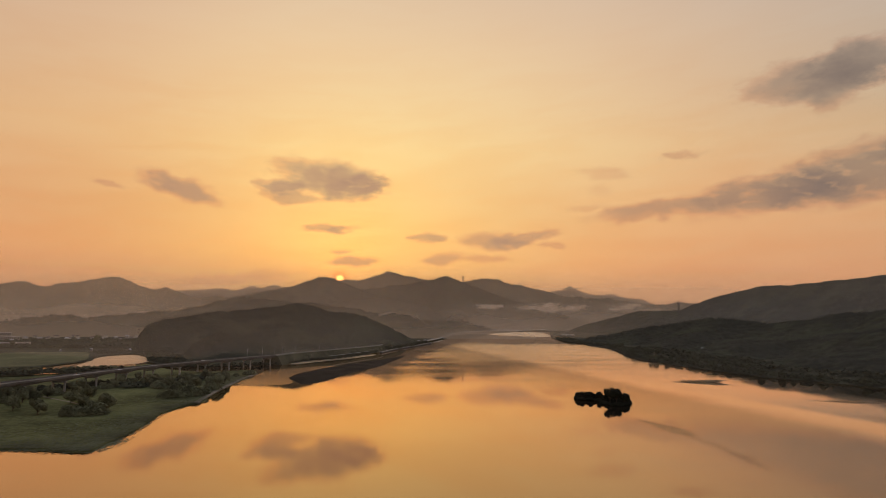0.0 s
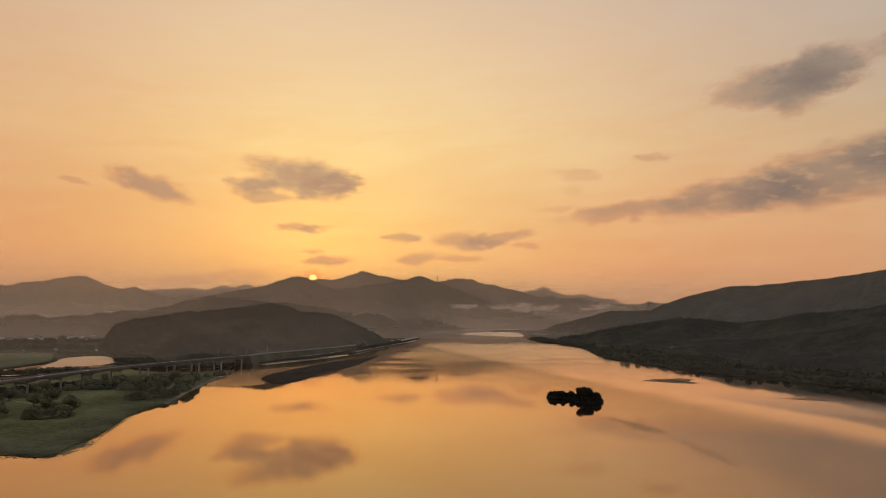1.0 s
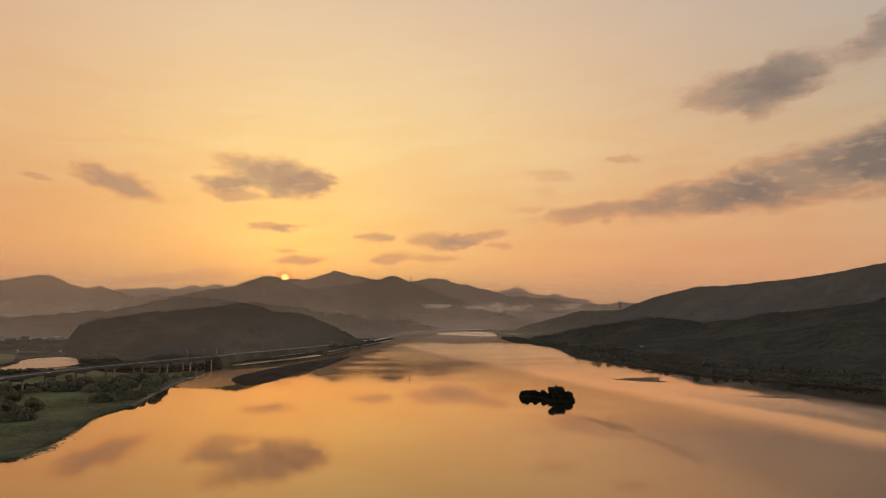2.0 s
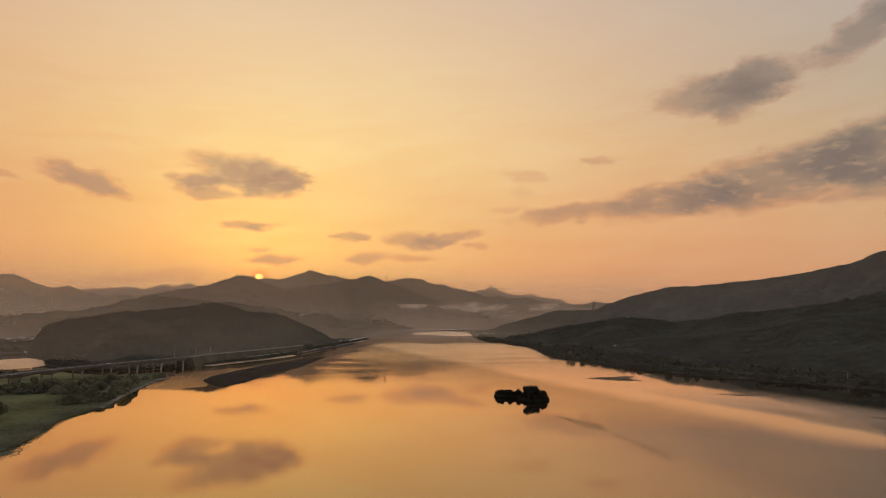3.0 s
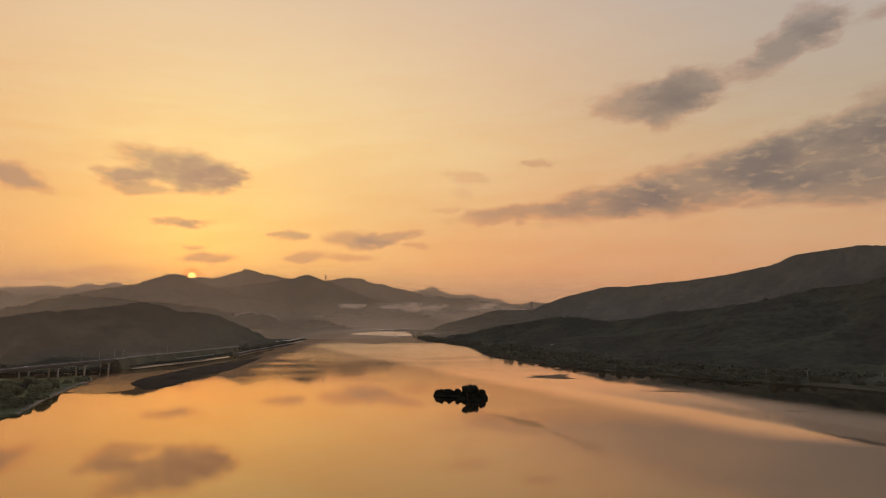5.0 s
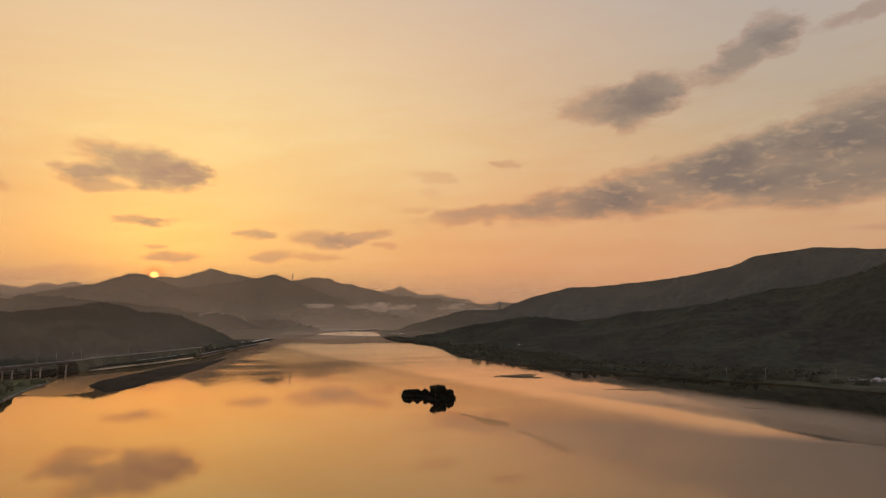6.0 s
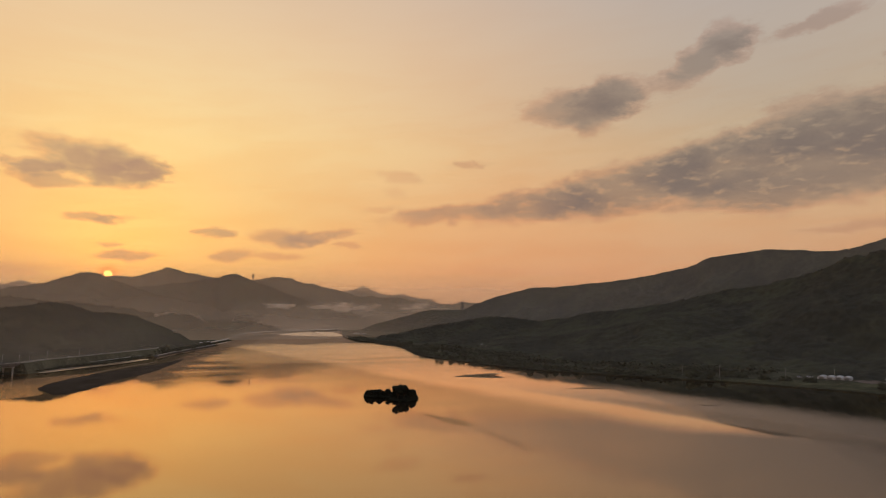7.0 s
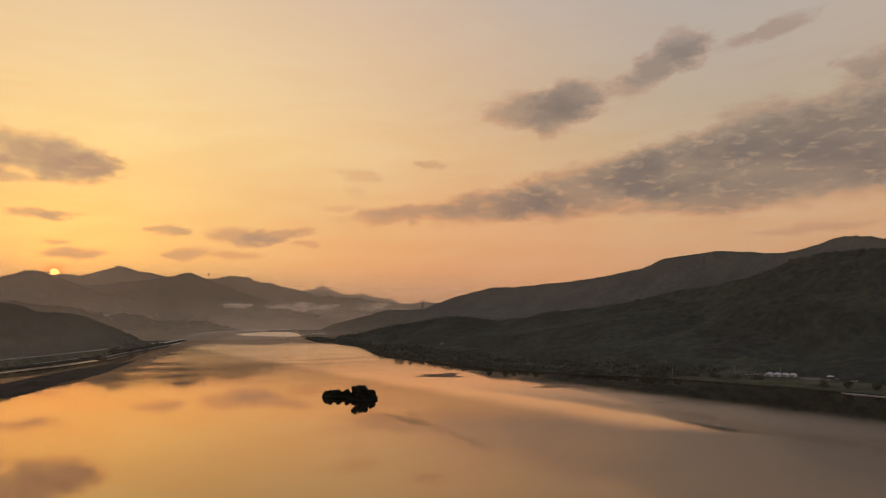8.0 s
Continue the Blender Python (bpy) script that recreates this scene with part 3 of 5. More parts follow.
ring = [(548 * math.sin(radians(w)), 548 * math.cos(radians(w))) for w in range(-180, 181, 8)]
mist("faint evening haze in the air over the lake", ring, 260, 0.042, 0.03, True, (0.80, 0.78, 0.74))
mist("thin haze along the foot of the hill above the road", [(-1500, 1250), (-700, 1010), (-420, 905), (-225, 1060), (-90, 1330), (-20, 1560)], 220, 0.15, 0.10)
mist("thin haze hanging over the valley behind the near hills", [(-2600, 900), (-1200, 1720), (-500, 1800), (150, 1850), (480, 1950), (760, 2060), (1000, 2150)], 300, 0.33, 0.16)
mist("thin haze between the lakeside hill and the ridge", [(420, 2100), (700, 1900), (1000, 1500), (1130, 1150), (1150, 800), (1120, 450), (1000, 200)], 380, 0.22, 0.14, tint=(0.80, 0.78, 0.76))
mist("thin haze in front of the middle mountains", [(-3000, 1900), (-1300, 2560), (-300, 2640), (300, 2980), (1300, 3050), (2800, 2900)], 400, 0.38, 0.14)
mist("haze between the mountain ranges", [(-3600, 2300), (-2000, 3100), (-900, 3600), (200, 3790), (1300, 3650), (3000, 3200)], 430, 0.46, 0.18)
mist("pale haze before the skyline range", [(-3500, 3200), (-1700, 4330), (-300, 4500), (900, 4560), (1800, 4330), (3400, 3700)], 430, 0.50, 0.42)


def fog_material():
    m, t, out = material("fog")
    tc = t.nodes.new("ShaderNodeTexCoord").outputs["Generated"]
    s = t.nodes.new("ShaderNodeSeparateXYZ")
    t.links.new(tc, s.inputs[0])
    geo = t.nodes.new("ShaderNodeNewGeometry").outputs["Position"]
    n = noise_tex(t, mapped(t, geo, (0.45, 0.45, 2.0)), 0.018, 6.0, 0.68)
    u = M(t, "MULTIPLY", M(t, "SUBTRACT", s.outputs[0], 0.5), 2.3)
    v = M(t, "MULTIPLY", M(t, "SUBTRACT", s.outputs[2], 0.58), 3.0)
    r = M(t, "ADD", M(t, "MULTIPLY", u, u), M(t, "MULTIPLY", v, v))
    r = M(t, "ADD", r, M(t, "MULTIPLY", M(t, "SUBTRACT", n, 0.5), 3.0))
    cover = step(t, r, -0.3, 0.95, 0.85, 0.0)
    edge = M(t, "MULTIPLY", step(t, M(t, "ABSOLUTE", u), 0.7, 1.0, 1.0, 0.0), step(t, s.outputs[2], 0.0, 0.25))
    edge = M(t, "MULTIPLY", edge, step(t, s.outputs[2], 0.85, 1.0, 1.0, 0.0))
    cover = M(t, "MULTIPLY", cover, edge)
    l = t.nodes.new("ShaderNodeBsdfTranslucent")
    d = t.nodes.new("ShaderNodeBsdfDiffuse")
    for q in (l, d):
        q.inputs["Color"].default_value = (0.92, 0.80, 0.68, 1)
    both = t.nodes.new("ShaderNodeMixShader")
    both.inputs[0].default_value = 0.6
    t.links.new(d.outputs[0], both.inputs[1])
    t.links.new(l.outputs[0], both.inputs[2])
    x = t.nodes.new("ShaderNodeMixShader")
    t.links.new(cover, x.inputs[0])
    t.links.new(t.nodes.new("ShaderNodeBsdfTransparent").outputs[0], x.inputs[1])
    t.links.new(both.outputs[0], x.inputs[2])
    t.links.new(x.outputs[0], out.inputs[0])
    return m


FOG = fog_material()


def fog_bank(label, x, y, z, length, height, turn):
    """A bank of low fog: one billowing sheet."""
    verts, faces = [], []
    for i in range(25):
        for j in range(9):
            u, v = i / 24 - 0.5, j / 8 - 0.5
            verts.append((u * length, 16 * fract(u * 6, v * 3, 0.0, 3) + 14 * (1 - 4 * v * v), v * height))
    for i in range(24):
        for j in range(8):
            faces.append((i * 9 + j, (i + 1) * 9 + j, (i + 1) * 9 + j + 1, i * 9 + j + 1))
    ob = new("fog_bank", mesh_of("fog_bank", verts, faces, FOG))
    ob.matrix_world = pose(x, y, z, 0, 0, turn)
    return tagged(ob, label, "fog", kind="stuff")


fog_bank("long white fog bank lying low in the valley", 591, 3315, 112, 589, 94, -10)
fog_bank("small white fog bank before the wooded slope", 244, 3289, 116, 252, 74, -4)
fog_bank("thin white fog bank at the valley's end", 1124, 3729, 121, 396, 94, -17)


# ---- calm and ruffled water ----
def ruffled(name, colour, rough, ior, deep, wave):
    m, t, out = material(name)
    pos = t.nodes.new("ShaderNodeNewGeometry").outputs["Position"]
    n = t.nodes.new("ShaderNodeBump")
    n.inputs["Strength"].default_value, n.inputs["Distance"].default_value = wave, 0.1
    t.links.new(noise_tex(t, mapped(t, pos, (0.4, 1, 1)), 0.25, 4.0, 0.6), n.inputs["Height"])
    g = t.nodes.new("ShaderNodeBsdfGlossy")
    g.inputs["Color"].default_value, g.inputs["Roughness"].default_value = (*colour, 1), rough
    t.links.new(n.outputs[0], g.inputs["Normal"])
    d = t.nodes.new("ShaderNodeBsdfDiffuse")
    d.inputs["Color"].default_value = (*deep, 1)
    f = t.nodes.new("ShaderNodeFresnel")
    f.inputs[0].default_value = ior
    x = t.nodes.new("ShaderNodeMixShader")
    t.links.new(f.outputs[0], x.inputs[0])
    t.links.new(d.outputs[0], x.inputs[1])
    t.links.new(g.outputs[0], x.inputs[2])
    t.links.new(x.outputs[0], out.inputs[0])
    return m


SHALLOW = ruffled("shallow_water", (0.95, 0.84, 0.71), 0.34, 5.0, (0.12, 0.08, 0.05), 0.3)


def water_patch(label, outline, mat, z=0.02, ragged=1.5, gap=4.0):
    line = spline(outline + [outline[0]], gap)[:-1]
    bm = bmesh.new()
    vs = []
    for i, p in enumerate(line):
        k = ragged * fract(p[0] / 11, p[1] / 11, 3.0)
        vs.append(bm.verts.new((p[0] + k, p[1] + k, z)))
    face = bm.faces.new(vs)
    face.normal_update()
    if face.normal.z < 0:
        face.normal_flip()
    bmesh.ops.triangulate(bm, faces=[face])
    return tagged(part("water", bm, mat), label, "water", kind="structure")


CHANNEL = ruffled("channel_water", (1.0, 0.81, 0.65), 0.14, 4.5, (0.12, 0.08, 0.05), 0.3)
# one dark colour for the weedy mud and the hill's reflection beside it
MUD_REFLECTION = principled("mud_and_reflection", (0.046, 0.037, 0.027), 0.95, spread=0.35, grain=0.5, patch=0.05, bump=0.6, bump_scale=1.2, dist=0.3, spec=0.0)
tagged(slab("spit", [(-160, 648), (-164, 691), (-154, 751), (-136, 821), (-116, 884), (-89, 945), (-64, 1030), (-64, 987), (-75, 877), (-84, 798), (-97, 747), (-107, 709), (-113, 657), (-120, 617), (-130, 600), (-138, 600)], 0.12, MUD_REFLECTION, 4.0, 2.2, seed=7.0), "low dark spit of weedy mud with the hill's reflection painted in", "spit", kind="structure")
water_patch("pale wind-ruffled shallows behind the spit", [(-205, 683), (-210, 748), (-186, 774), (-164, 802), (-136, 813), (-129, 778), (-142, 745), (-155, 714), (-160, 686), (-158, 643), (-146, 604), (-160, 584), (-184, 580), (-203, 610)], CHANNEL)
water_patch("pale ruffled channel below the road embankment", [(-218, 856), (-203, 913), (-164, 979), (-124, 1056), (-115, 1041), (-143, 955), (-180, 880), (-201, 837)], SHALLOW)
water_patch("pale wind-ruffled water at the head of the lake", [(168, 2310), (242, 2572), (333, 2739), (404, 2706), (418, 2482), (372, 2117), (319, 2077), (268, 2128), (218, 2215)], SHALLOW, ragged=14, gap=9.0)
water_patch("pale ruffled water in the channel behind the bridge", [(-459, 763), (-442, 781), (-428, 800), (-411, 851), (-447, 940), (-504, 1003), (-529, 973), (-521, 921), (-488, 844)], SHALLOW, ragged=7.0)


def soft_water(name, rough, ior, deep, cover, full=0.9, fray=0.9, grain=0.07):
    """Ruffled water that thins out towards its edges."""
    m = ruffled(name, (0.97, 0.86, 0.72), rough, ior, deep, 0.3)
    t = m.node_tree
    out = [n for n in t.nodes if n.type == "OUTPUT_MATERIAL"][0]
    surf = out.inputs[0].links[0].from_socket
    at = t.nodes.new("ShaderNodeAttribute")
    at.attribute_name = "soft"
    pos = t.nodes.new("ShaderNodeNewGeometry").outputs["Position"]
    n = noise_tex(t, mapped(t, pos, (0.3, 1, 1)), grain, 4.0, 0.6)
    k = M(t, "ADD", at.outputs["Fac"], M(t, "MULTIPLY", M(t, "SUBTRACT", n, 0.5), fray))
    k = M(t, "MULTIPLY", step(t, k, 0.15, full, 0.0, cover), step(t, at.outputs["Fac"], 0.0, 0.3))
    x = t.nodes.new("ShaderNodeMixShader")
    t.links.new(k, x.inputs[0])
    t.links.new(t.nodes.new("ShaderNodeBsdfTransparent").outputs[0], x.inputs[1])
    t.links.new(surf, x.inputs[2])
    t.links.new(x.outputs[0], out.inputs[0])
    return m


def streak(label, line, half, mat, z=0.04):
    """A soft-edged streak of ruffled water along a line; half: half widths along it."""
    pts = spline([(*p, h) for p, h in zip(line, half)], 6.0)
    d = np.gradient(pts[:, :2], axis=0)
    d /= np.linalg.norm(d, axis=1)[:, None]
    verts, faces, soft = [], [], []
    for i, (x, y, h) in enumerate(pts):
        end = min(1.0, 6 * min(i, len(pts) - 1 - i) / len(pts))
        for w in (-1, -0.6, -0.25, 0.25, 0.6, 1):
            verts.append((x + d[i][1] * w * h, y - d[i][0] * w * h, z))
            soft.append((1 - abs(w)) * 1.25 * end)
    for i in range(len(pts) - 1):
        for j in range(5):
            faces.append((i * 6 + j, i * 6 + j + 1, i * 6 + 7 + j, i * 6 + 6 + j))
    me = mesh_of("water", verts, faces, mat)
    me.attributes.new("soft", "FLOAT", "POINT").data.foreach_set("value", soft)
    return tagged(new("water", me), label, "water", kind="structure")


PALE_STREAK = soft_water("ruffled_streak", 0.2, 8.0, (0.12, 0.09, 0.06), 0.2)
WAKE_STREAK = soft_water("wake_streak", 0.22, 1.5, (0.06, 0.05, 0.038), 0.6, 0.8, 1.4, 0.12)
FAINT_STREAK = soft_water("faint_wake", 0.22, 1.6, (0.07, 0.055, 0.04), 0.2)
# dark reflections on the lake, painted as flat dull streaks
DARK_REFLECTION = soft_water("dark_reflection", 0.3, 1.02, (0.035, 0.03, 0.02), 0.85, 1.05, 1.3, 0.10)
streak_rnd = random.Random(9)
for x, y, wide, deep, count in ((270, 629, 34, 34, 9), (319, 664, 22, 14, 5), (318, 494, 30, 14, 6), (340, 372, 16, 6, 3)):
    across = Vector((y, -x)).normalized()
    for k in range(count):
        off = streak_rnd.uniform(-1, 1)
        half = wide * (1 - 0.6 * abs(off)) * streak_rnd.uniform(0.5, 1.1)
        mid = Vector((x, y)) - across.orthogonal() * off * deep + across * streak_rnd.uniform(-0.35, 0.35) * wide
        ends = [mid + across * half * q for q in (-1, -0.4, 0.4, 1)]
        thin = deep * streak_rnd.uniform(0.16, 0.3)
        streak("dark soft-edged patch of reflection painted on the water", [tuple(e) for e in ends], (thin * 0.5, thin, thin, thin * 0.5), DARK_REFLECTION, 0.05 + 0.004 * k)
streak("dark rippled wake trailing across calm water", [(124, 406), (132, 385), (137, 363), (141, 344)], (2, 5, 11, 5), WAKE_STREAK)
streak("faint rippled wake trailing across calm water", [(139, 343), (142, 316), (143, 290), (141, 266)], (4, 5, 5, 2), FAINT_STREAK, 0.06)
streak("long pale streak of ruffled water", [(280, 446), (292, 400), (301, 358), (308, 312), (312, 268), (314, 228), (318, 196), (320, 167)], (8, 16, 22, 24, 22, 20, 18, 16), PALE_STREAK)


# ---- trees ----
def bar(bm, p, q, r0, r1, sides=6):
    """A tapered round bar from p to q."""
    p, q = Vector(p), Vector(q)
    rot = (q - p).to_track_quat("Z", "Y")
    a, b = [], []
    for k in range(sides):
        w = 2 * math.pi * k / sides
        d = Vector((math.cos(w), math.sin(w), 0))
        a.append(bm.verts.new(p + rot @ (d * r0)))
        b.append(bm.verts.new(q + rot @ (d * r1)))
    for k in range(sides):
        j = (k + 1) % sides
        bm.faces.new((a[k], a[j], b[j], b[k]))
    bm.faces.new(b)
    bm.faces.new(a[::-1])


def block(bm, x, y, z, sx, sy, sz, turn=0.0):
    """A box with its middle at x, y and its foot at z."""
    m = pose(x, y, z + sz / 2, 0, 0, turn) @ Matrix.Diagonal((sx, sy, sz, 1))
    bmesh.ops.create_cube(bm, size=1, matrix=m)


def tree(height, radius, seed, label, low=0.25, leaves=900, leaf=0.8, lobes=7, foliage=None, clump=(0.32, 0.55)):
    rnd = random.Random(seed)
    root = new("tree")
    bm = bmesh.new()
    fork = height * (low + 0.12)
    bar(bm, (0, 0, -0.6), (0, 0, fork), height * 0.028, height * 0.02)
    centres = []
    for k in range(lobes):
        w = 2 * math.pi * (k + rnd.random() * 0.7) / lobes
        out = radius * rnd.uniform(0.25, 0.72)
        c = Vector((math.cos(w) * out, math.sin(w) * out, height * rnd.uniform(low + 0.22, 0.86)))
        centres.append((c, radius * rnd.uniform(*clump)))
        bar(bm, (0, 0, fork * rnd.uniform(0.7, 1.0)), c, height * 0.014, height * 0.004, 5)
    centres.append((Vector((0, 0, height * 0.8)), radius * 0.45))
    part("trunk", bm, BARK, root)
    verts, faces = [], []
    for k in range(leaves):
        c, r = centres[rnd.randrange(len(centres))]
        d = Vector((rnd.gauss(0, 1), rnd.gauss(0, 1), rnd.gauss(0, 0.8)))
        d = d.normalized() * r * rnd.uniform(0.45, 1.05)
        p = c + d
        p.z = max(p.z, height * low * rnd.uniform(0.2, 1))
        s = leaf * rnd.uniform(0.5, 1.2)
        face = (d.normalized() + Vector((0, 0, 0.5)) + Vector((rnd.gauss(0, 0.45), rnd.gauss(0, 0.45), rnd.gauss(0, 0.45)))).normalized()
        rot = face.to_track_quat("Z", "Y").to_matrix()
        base = len(verts)
        for q in ((-s, -s * 0.6, 0), (s, -s * 0.5, 0.2 * s), (s * 0.8, s * 0.7, 0), (-s * 0.7, s * 0.6, 0.3 * s)):
            verts.append(p + rot @ Vector(q))
        faces.append((base, base + 1, base + 2, base + 3))
    crown = new("crown", mesh_of("crown", verts, faces, foliage or LEAF, False))
    crown.parent = root
    return tagged(root, label, "tree")


def bush(width, height, seed, label, foliage=None):
    """A dense shrub, leafy to the ground."""
    rnd = random.Random(seed)
    root = new("bush")
    bm = bmesh.new()
    for k in range(5):
        w = 6.28 * k / 5
        bar(bm, (0, 0, -0.4), (math.cos(w) * width * 0.25, math.sin(w) * width * 0.25, height * 0.6), 0.12, 0.04, 5)
    part("stem", bm, BARK, root)
    verts, faces = [], []
    humps = [(rnd.uniform(-0.3, 0.3) * width, rnd.uniform(-0.3, 0.3) * width, rnd.uniform(0.6, 1.0) * height, rnd.uniform(0.25, 0.4) * width) for _ in range(7)]
    for k in range(1700):
        hx, hy, hz, r = humps[rnd.randrange(7)]
        w, v = rnd.uniform(0, 6.28), rnd.random() ** 0.6
        q = r * math.sqrt(max(0.0, 1 - v * v)) * rnd.uniform(0.8, 1.15) + 0.1
        p = Vector((hx + math.cos(w) * q, hy + math.sin(w) * q, hz * v * rnd.uniform(0.85, 1.08)))
        s = rnd.uniform(0.16, 0.38)
        face = Vector((math.cos(w) * (1 - v), math.sin(w) * (1 - v), v + 0.3)) + Vector((rnd.gauss(0, 0.4), rnd.gauss(0, 0.4), rnd.gauss(0, 0.4)))
        rot = face.to_track_quat("Z", "Y").to_matrix()
        base = len(verts)
        for c in ((-s, -s * 0.6, 0), (s, -s * 0.5, 0.2 * s), (s * 0.8, s * 0.7, 0), (-s * 0.7, s * 0.6, 0.3 * s)):
            verts.append(p + rot @ Vector(c))
        faces.append((base, base + 1, base + 2, base + 3))
    crown = new("crown", mesh_of("crown", verts, faces, foliage or LEAF, False))
    crown.parent = root
    return tagged(root, label, "bush")


KINDS = {}


def plant(kind, x, y, z=0.5, size=1.0, group=""):
    """A tree or bush of one of the kinds below; the first of a kind is built, the others are copies."""
    rnd = random.Random(int(x * 31 + y * 17))
    m = pose(x, y, z, 0, 0, rnd.uniform(0, 360)) @ Matrix.Scale(1, 4)
    if kind not in KINDS:
        KINDS[kind] = MAKERS[kind]()
        ob = KINDS[kind]
        ob.matrix_basis = m
    else:
        ob = copy_thing(KINDS[kind], m)
    ob.scale = (size, size, size)
    if group:
        ob["group"] = group
    return ob


MAKERS = {
    "willow": lambda: tree(9.0, 4.6, 3, "round leafy willow standing in the wetland meadow", 0.04, 2200, 0.34, 10),
    "alder": lambda: tree(11.0, 4.2, 8, "tall leafy tree on the green meadow", 0.05, 2200, 0.34, 10),
    "bush": lambda: bush(8.0, 4.6, 5, "dense dark green bush on the wetland meadow"),
    "bank_tree": lambda: tree(10.0, 5.2, 14, "dark leafy tree on the lake bank", 0.03, 1600, 0.46, 12, BANK_LEAF),
    "bank_bush": lambda: bush(9.0, 4.0, 25, "dark bush on the grassy lake bank", BANK_LEAF),
    "islet_pine": lambda: tree(7.2, 3.6, 41, "dark spreading tree on the small lake islet", 0.10, 2200, 0.34, 11, SHADED_LEAF, (0.28, 0.46)),
    "islet_oak": lambda: tree(9.2, 5.2, 47, "tallest dark branching tree on the lake islet", 0.16, 3000, 0.34, 18, SHADED_LEAF, (0.22, 0.38)),
    "islet_bush": lambda: bush(7.0, 3.0, 52, "dark dense shrub on the lake islet", SHADED_LEAF),
}

# meadow trees and bushes
for x, y in [(-231, 400), (-236, 402), (-228, 405), (-239, 400), (-224, 405), (-205, 496), (-209, 489), (-199, 500), (-214, 485), (-197, 511), (-232, 532), (-214, 525), (-201, 542), (-251, 548)]:
    plant("bush", x, y, 0.5, 1.2 + 0.5 * (int(x * 7 + y * 3) % 10) / 10, "meadow bushes")
for x, y in [(-238, 414), (-226, 417), (-262, 403), (-272, 455), (-261, 455), (-264, 452), (-306, 481), (-289, 419), (-308, 456), (-324, 461), (-325, 474), (-314, 471), (-310, 520), (-268, 564), (-263, 569), (-213, 533), (-205, 568), (-213, 567), (-211, 601), (-231, 549), (-249, 565)]:
    plant("willow", x, y, 0.5, 1.0 + 0.45 * (int(x * 7 + y * 3) % 10) / 10, "meadow trees")
for k, (x, y) in enumerate([(-318, 447), (-331, 458), (-317, 484), (-307, 491), (-311, 509), (-300, 521), (-300, 537), (-297, 545), (-296, 563), (-293, 572), (-288, 582), (-260, 574), (-259, 593), (-241, 585), (-236, 605), (-220, 651), (-219, 676), (-265, 625), (-253, 626), (-243, 638), (-355, 496), (-349, 503), (-344, 507)]):
    wobble = random.Random(k + 400)
    plant(wobble.choice(("alder", "bush", "willow")), x + wobble.uniform(-7, 7), y + wobble.uniform(-12, 12), 0.5, wobble.uniform(0.8, 1.25), "meadow trees")
    plant("bush", x + wobble.uniform(-9, 9), y + wobble.uniform(-14, 14), 0.5, wobble.uniform(0.9, 1.5), "meadow bushes")
for x, y in [(-413, 676), (-413, 683), (-413, 690), (-407, 690), (-405, 698), (-399, 698), (-393, 698), (-391, 706), (-385, 706), (-379, 706), (-370, 700), (-444, 681), (-463, 667), (-463, 673), (-458, 674), (-452, 674), (-433, 682), (-466, 660), (-445, 674), (-467, 654), (-473, 653)]:
    plant("willow", x, y, 0.5, 0.85, "trees along the channel")

# ---- the islet ----
ISLET = [(109, 506), (111, 493), (117, 491), (123, 487), (123, 474), (126, 462), (133, 462), (141, 469), (146, 484), (145, 501), (139, 515), (132, 522), (123, 523), (115, 521)]
tagged(slab("islet", ISLET, 0.25, principled("dark_soil", (0.014, 0.013, 0.009), 0.95, spread=0.3, spec=0.0), 1.5, 0.6, 3.0, seed=8.0), "low dark islet in the calm lake", "islet", kind="structure")
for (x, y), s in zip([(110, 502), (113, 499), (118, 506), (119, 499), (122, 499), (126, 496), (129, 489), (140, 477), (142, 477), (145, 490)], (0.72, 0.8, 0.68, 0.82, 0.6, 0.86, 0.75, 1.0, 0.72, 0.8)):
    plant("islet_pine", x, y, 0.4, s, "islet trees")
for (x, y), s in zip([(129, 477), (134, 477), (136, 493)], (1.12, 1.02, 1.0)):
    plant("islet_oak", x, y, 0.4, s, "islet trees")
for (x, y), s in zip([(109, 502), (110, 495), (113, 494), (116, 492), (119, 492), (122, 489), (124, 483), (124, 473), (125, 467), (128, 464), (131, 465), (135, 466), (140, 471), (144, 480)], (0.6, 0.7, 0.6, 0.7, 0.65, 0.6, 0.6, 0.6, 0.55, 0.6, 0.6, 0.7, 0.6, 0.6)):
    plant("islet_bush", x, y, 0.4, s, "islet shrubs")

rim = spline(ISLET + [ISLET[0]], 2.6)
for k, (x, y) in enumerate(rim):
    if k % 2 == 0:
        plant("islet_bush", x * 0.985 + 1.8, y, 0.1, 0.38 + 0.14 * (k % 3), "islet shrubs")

# ---- the road bridge ----
def ribbon(line, z, left, right, top, low, name, mat, parent=None, flare=0.0):
    """A strip along a line, from left to right of it, between two heights over z."""
    pts = [Vector((p[0], p[1], 0)) for p in line]
    bm = bmesh.new()
    rings = []
    for i, p in enumerate(pts):
        d = (pts[min(i + 1, len(pts) - 1)] - pts[max(i - 1, 0)]).normalized()
        n = Vector((d.y, -d.x, 0))
        zz = z(i / (len(pts) - 1)) if callable(z) else z
        rings.append([bm.verts.new((*(p + n * o).xy, zz + h)) for o, h in ((left - flare, low), (right + flare, low), (right, top), (left, top))])
    for a, b in zip(rings, rings[1:]):
        for k in range(4):
            j = (k + 1) % 4
            bm.faces.new((a[k], b[k], b[j], a[j]))
    bm.faces.new(rings[0][::-1])
    bm.faces.new(rings[-1])
    bmesh.ops.recalc_face_normals(bm, faces=bm.faces)
    return part(name, bm, mat, parent)


